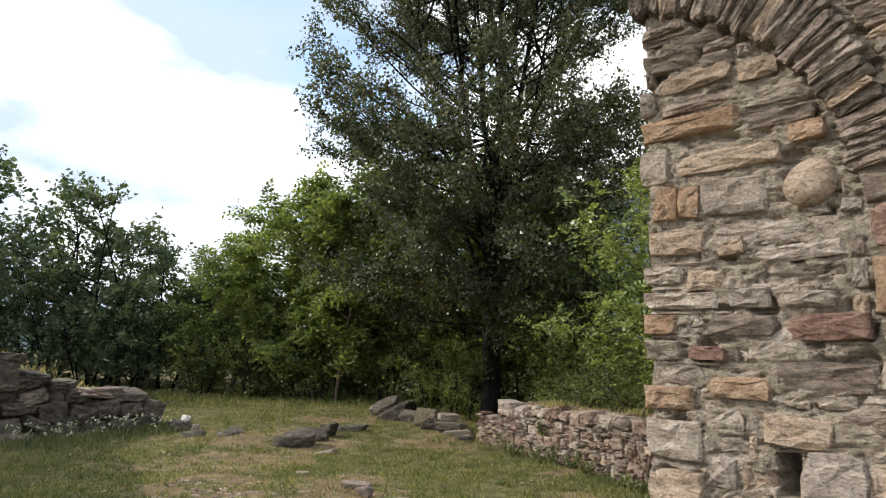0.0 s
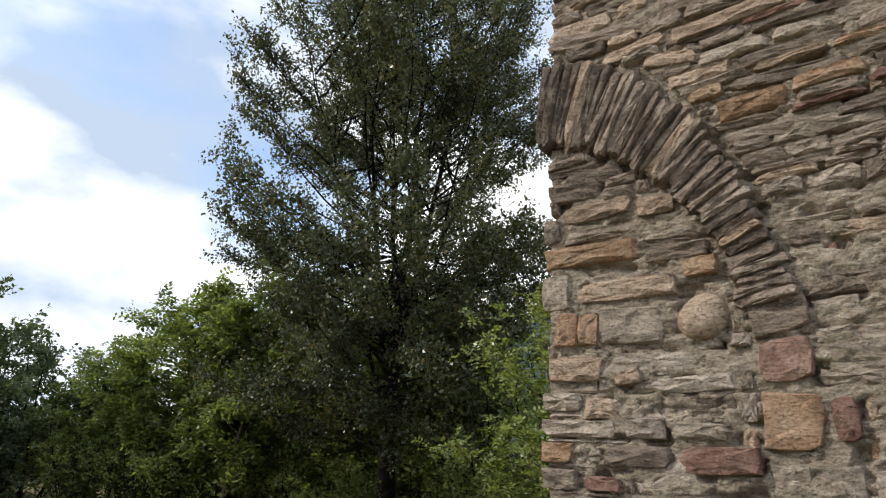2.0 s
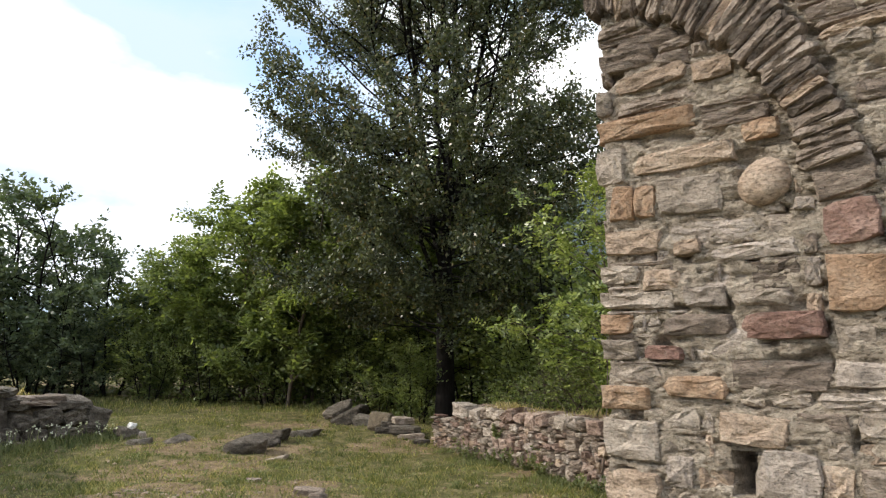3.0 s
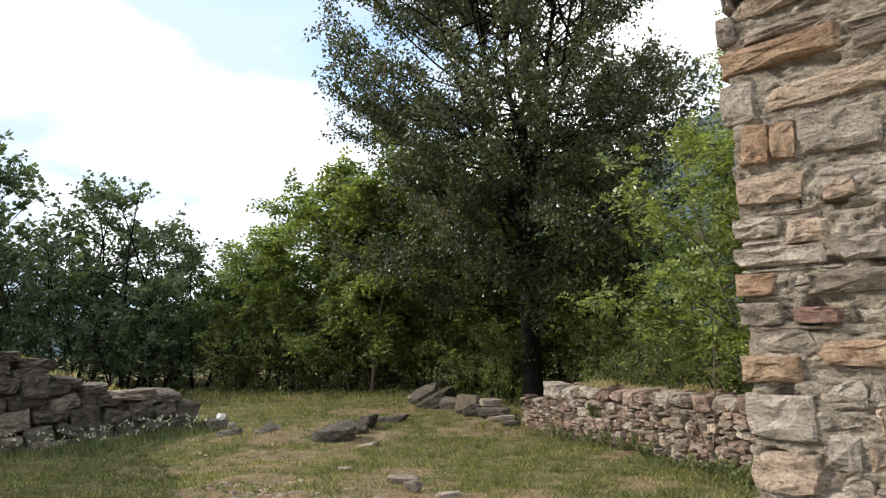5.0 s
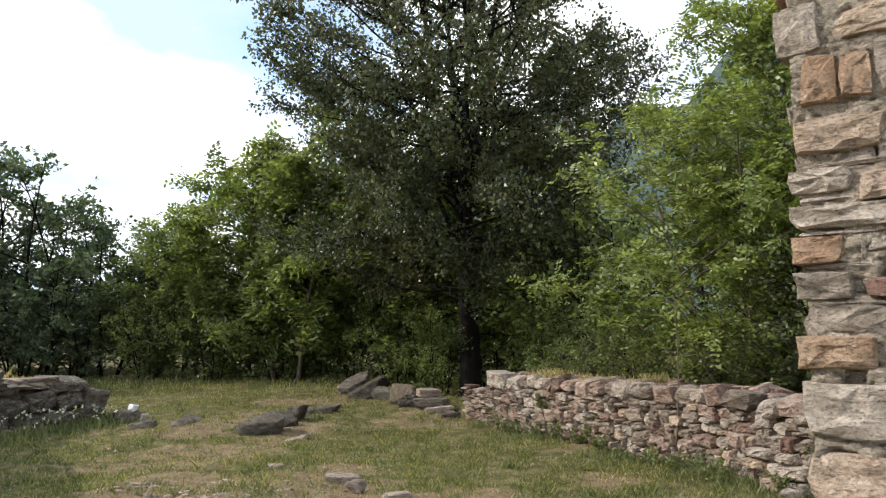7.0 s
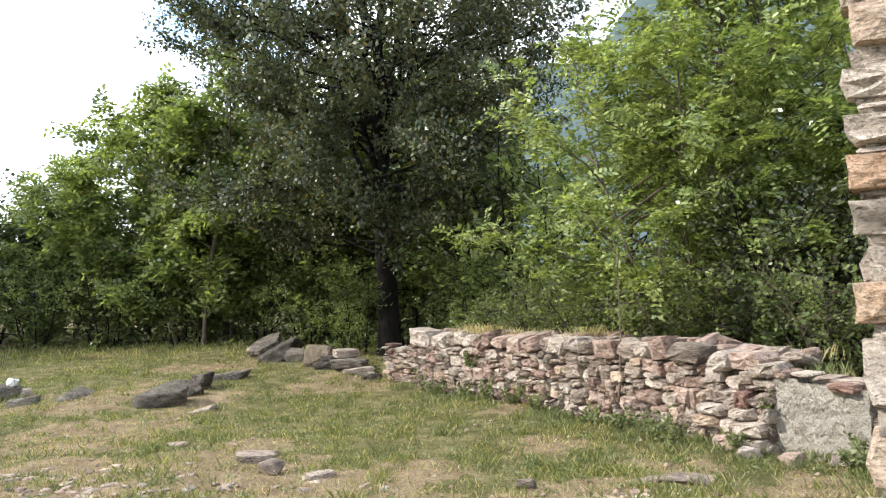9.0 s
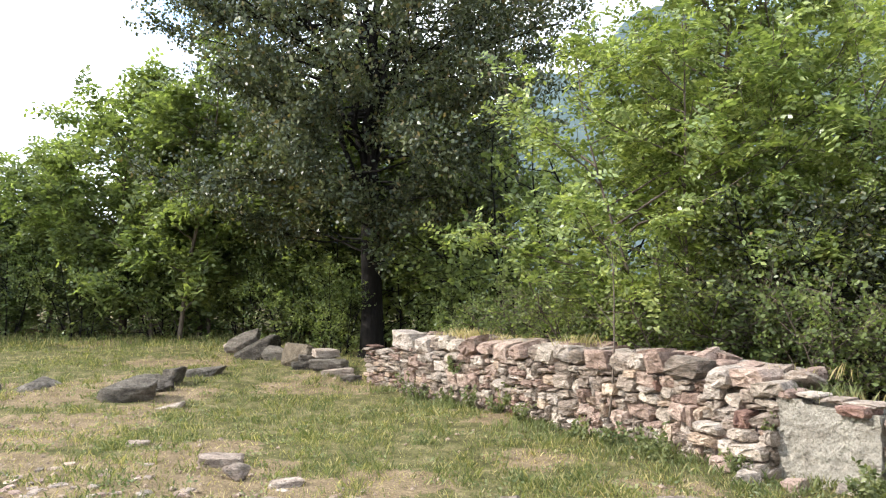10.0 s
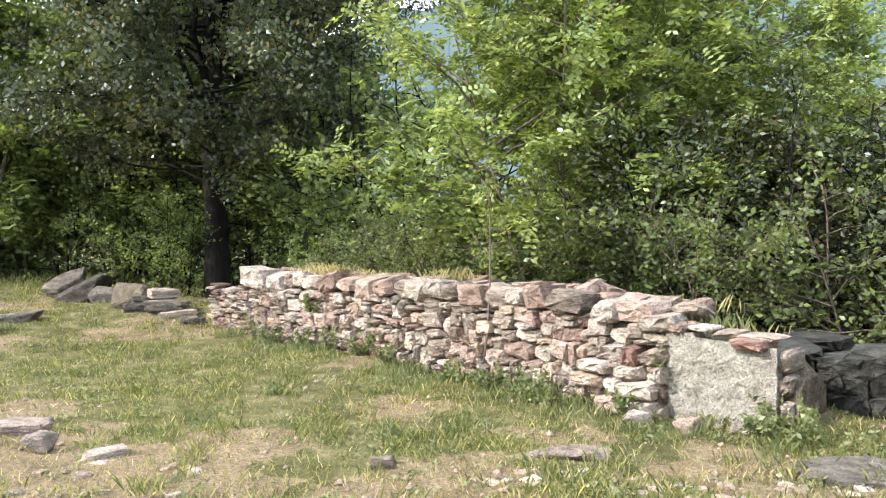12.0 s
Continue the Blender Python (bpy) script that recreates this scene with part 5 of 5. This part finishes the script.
# rubble laid without courses: each stone beds in the lowest free place
CELL = 0.02
cells = int(8.90 / CELL)
level = [foot_at(i * CELL) - 0.10 + random.uniform(-0.03, 0.03) for i in range(cells)]
goal = [lw_top(i * CELL) - (0.25 if i * CELL > 1.15 else 0.02) for i in range(cells)]
for _ in range(4000):
    todo = [i for i in range(cells) if level[i] < goal[i] - 0.035]
    if not todo:
        break
    i = min(todo, key=lambda q: level[q])
    lo = hi = i
    while lo > 0 and level[lo - 1] < level[i] + 0.03:
        lo -= 1
    while hi < cells - 1 and level[hi + 1] < level[i] + 0.03:
        hi += 1
    room = (hi - lo + 1) * CELL
    if room < 0.055:
        level[lo:hi + 1] = [level[i] + 0.035] * (hi - lo + 1)
        continue
    left_end = lo * CELL < 1.1
    dice = random.random()
    if left_end or dice < 0.30:      # thin flat chips
        w, h = random.uniform(0.12, 0.30), random.uniform(0.045, 0.085)
    elif dice < 0.62:                # fist to head sized
        w = random.uniform(0.11, 0.20)
        h = w * random.uniform(0.55, 0.95)
    else:                            # blocks
        w = random.uniform(0.22, 0.40)
        h = w * random.uniform(0.42, 0.66)
    w = room if room - w < 0.06 and room < 0.45 else min(w, room)
    k = max(2, int(round(w / CELL)))
    j = lo if random.random() < 0.5 else max(lo, hi + 1 - k)
    z0 = max(level[j:j + k])
    h = max(0.04, min(h, goal[min(j + k // 2, cells - 1)] - z0 + 0.03))
    mid = (j + k / 2) * CELL
    bulge = -0.13 * smooth(7.3, 8.2, mid) * (1 - smooth(0.25, 0.7, z0))
    low_stone(mid, 0.085 + bulge + random.uniform(-0.045, 0.045), z0 + h / 2, k * CELL * 1.04, 0.26, h * 1.06, pick(low_mix), random.gauss(0, 6), random.gauss(0, 5))
    level[j:j + k] = [z0 + h + random.uniform(0.0, 0.012)] * k
# capping stones
for d, wmin, wmax, hmin, hmax in ((0.10, 0.24, 0.46, 0.18, 0.30), (0.42, 0.2, 0.42, 0.14, 0.22), (0.66, 0.2, 0.42, 0.14, 0.2)):
    s = 1.2
    while s < (7.9 if d < 0.2 else 8.75):
        w = random.uniform(wmin, wmax)
        h = min(random.uniform(hmin, hmax), w * 0.85)
        low_stone(s + w / 2, d + random.uniform(-0.03, 0.03), lw_top(s + w / 2) - h * 0.5 + random.uniform(-0.03, 0.02), w * 1.03, random.uniform(0.3, 0.4), h * 1.05, pick({"pink": 4, "grey": 2, "pale": 1.6, "brown": 3.4}), random.gauss(0, 8), random.gauss(0, 8))
        s += w + random.uniform(-0.01, 0.03)
# thin stones, a red block and quoins round the plastered end
for s, d, z, w, h, key in ((8.99, 0.06, 0.83, 0.16, 0.10, "pink"), (9.17, 0.10, 0.835, 0.30, 0.05, "grey"), (9.44, 0.12, 0.81, 0.24, 0.045, "brown"), (9.68, 0.0, 0.735, 0.36, 0.13, "red"), (9.72, 0.10, 0.80, 0.42, 0.045, "brown"), (9.97, 0.17, 0.60, 0.12, 0.22, "brown"), (9.97, 0.17, 0.38, 0.13, 0.2, "brown"), (9.98, 0.17, 0.14, 0.14, 0.26, "grey"), (9.35, -0.10, -0.04, 0.3, 0.08, "pale"), (9.75, -0.10, -0.03, 0.34, 0.08, "pale")):
    low_stone(s, d, z, w, 0.3, h, key)
low_stone(1.42, 0.10, 1.02, 0.62, 0.42, 0.32, "pale", 0, 4)
low_stone(8.12, 0.10, 0.93, 0.34, 0.36, 0.26, "pale", 0, -8)
low_stone(8.50, 0.14, 0.95, 0.46, 0.36, 0.22, "pink", 0, -4)
low_stone(8.74, 0.08, 0.85, 0.40, 0.34, 0.18, "grey", 0, -6)
# stones slipped out at the foot of the end
for s, d, z, w, h, key in ((8.70, -0.16, 0.02, 0.36, 0.19, "pale"), (8.34, -0.18, 0.03, 0.40, 0.20, "pink"), (8.62, -0.14, 0.20, 0.42, 0.16, "grey"), (8.36, -0.10, 0.22, 0.24, 0.15, "pale"), (8.06, -0.12, 0.24, 0.34, 0.15, "tan"), (8.12, -0.10, 0.38, 0.38, 0.13, "pale"), (8.48, -0.06, 0.36, 0.26, 0.14, "grey")):
    low_stone(s, d, z, w, 0.34, h, key, 0, random.gauss(0, 6))

for key, material in (("grey", M_GREY), ("brown", M_BROWN), ("tan", M_TAN), ("pink", M_PINK), ("pale", M_PALE), ("red", M_RED)):
    some = [it for it in low_spare if it[0] == key]
    if some:
        joined_stones("rubble", low_wall, some, material)

# ruin across the meadow, mostly dark stones: its shade is put into their colour
random.seed(9)
row_z = -0.1
while row_z < 1.9:
    h = random.uniform(0.19, 0.31)
    y = 8.72
    while y > 4.4:
        w = random.uniform(0.28, 0.68)
        if row_z + h * 0.6 < ruin_top(y - w / 2):
            zc = row_z + h / 2 + 0.05 * math.sin(y * 3.1 + row_z * 4) + random.gauss(0, 0.02)
            m = Matrix.Translation((RUIN_X - 0.05 + random.uniform(-0.08, 0.10) + 0.25 * (0.6 - zc) * (zc < 0.6), y - w / 2, zc)) @ pose(0, 0, 0, random.gauss(0, 5), random.gauss(0, 9), 90 + random.gauss(0, 6)) @ Matrix.Diagonal((w, 0.4, h * random.uniform(0.7, 1.35), 1))
            put_stone(ruin, pick({"brown": 1.6, "dark": 8}), m, random.randrange(6), LIB)
        y -= w + 0.015
    row_z += h + 0.01
for y, w, h in ((8.1, 0.8, 0.18), (7.35, 0.9, 0.18), (6.7, 0.5, 0.18), (6.2, 0.5, 0.2), (5.65, 0.6, 0.2), (5.1, 0.6, 0.2)):
    m = Matrix.Translation((RUIN_X - 0.2, y, ruin_top(y))) @ pose(0, 0, 0, random.gauss(0, 3), random.gauss(0, 3), 90) @ Matrix.Diagonal((w, 0.6, h, 1))
    put_stone(ruin, "dark" if y != 7.35 else "brown", m, random.randrange(6), LIB)

# shade-coloured stones of the stub
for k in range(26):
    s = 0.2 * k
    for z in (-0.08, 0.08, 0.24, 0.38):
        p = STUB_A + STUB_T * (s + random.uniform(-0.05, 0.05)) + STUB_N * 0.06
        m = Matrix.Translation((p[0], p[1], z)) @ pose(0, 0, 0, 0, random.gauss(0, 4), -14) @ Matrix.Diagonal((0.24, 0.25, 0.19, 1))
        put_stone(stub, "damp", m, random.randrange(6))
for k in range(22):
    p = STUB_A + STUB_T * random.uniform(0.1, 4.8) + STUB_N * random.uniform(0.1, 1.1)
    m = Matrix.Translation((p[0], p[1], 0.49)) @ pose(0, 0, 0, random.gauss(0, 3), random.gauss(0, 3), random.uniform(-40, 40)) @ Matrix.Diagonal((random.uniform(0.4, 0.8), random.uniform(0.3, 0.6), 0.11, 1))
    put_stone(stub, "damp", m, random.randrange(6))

# flat paving stones sunk in the trodden ground
random.seed(13)
pave = {"tan": 1.5, "brown": 3, "grey": 1.5, "pink": 1.5}
for k in range(190):
    if k < 150:
        x, y = random.uniform(-9.0, -5.0), random.gauss(5.9, 0.55)
        y += 0.12 * (x + 7)
    else:
        x, y = random.uniform(-3.6, -1.0), 0
        y = 7.9 + 0.16 * (x + 1.5) + random.gauss(0, 0.16)
    w, d = random.uniform(0.05, 0.17), random.uniform(0.05, 0.11)
    m = Matrix.Translation((x, y, float(ground_z(x, y)) - 0.012)) @ pose(0, 0, 0, 0, 0, random.uniform(0, 180)) @ pose(0, 0, 0, -90 + random.gauss(0, 5), 0, 0) @ Matrix.Diagonal((w, 0.05, d, 1))
    put_stone(ground, pick(pave), m, random.randrange(6))
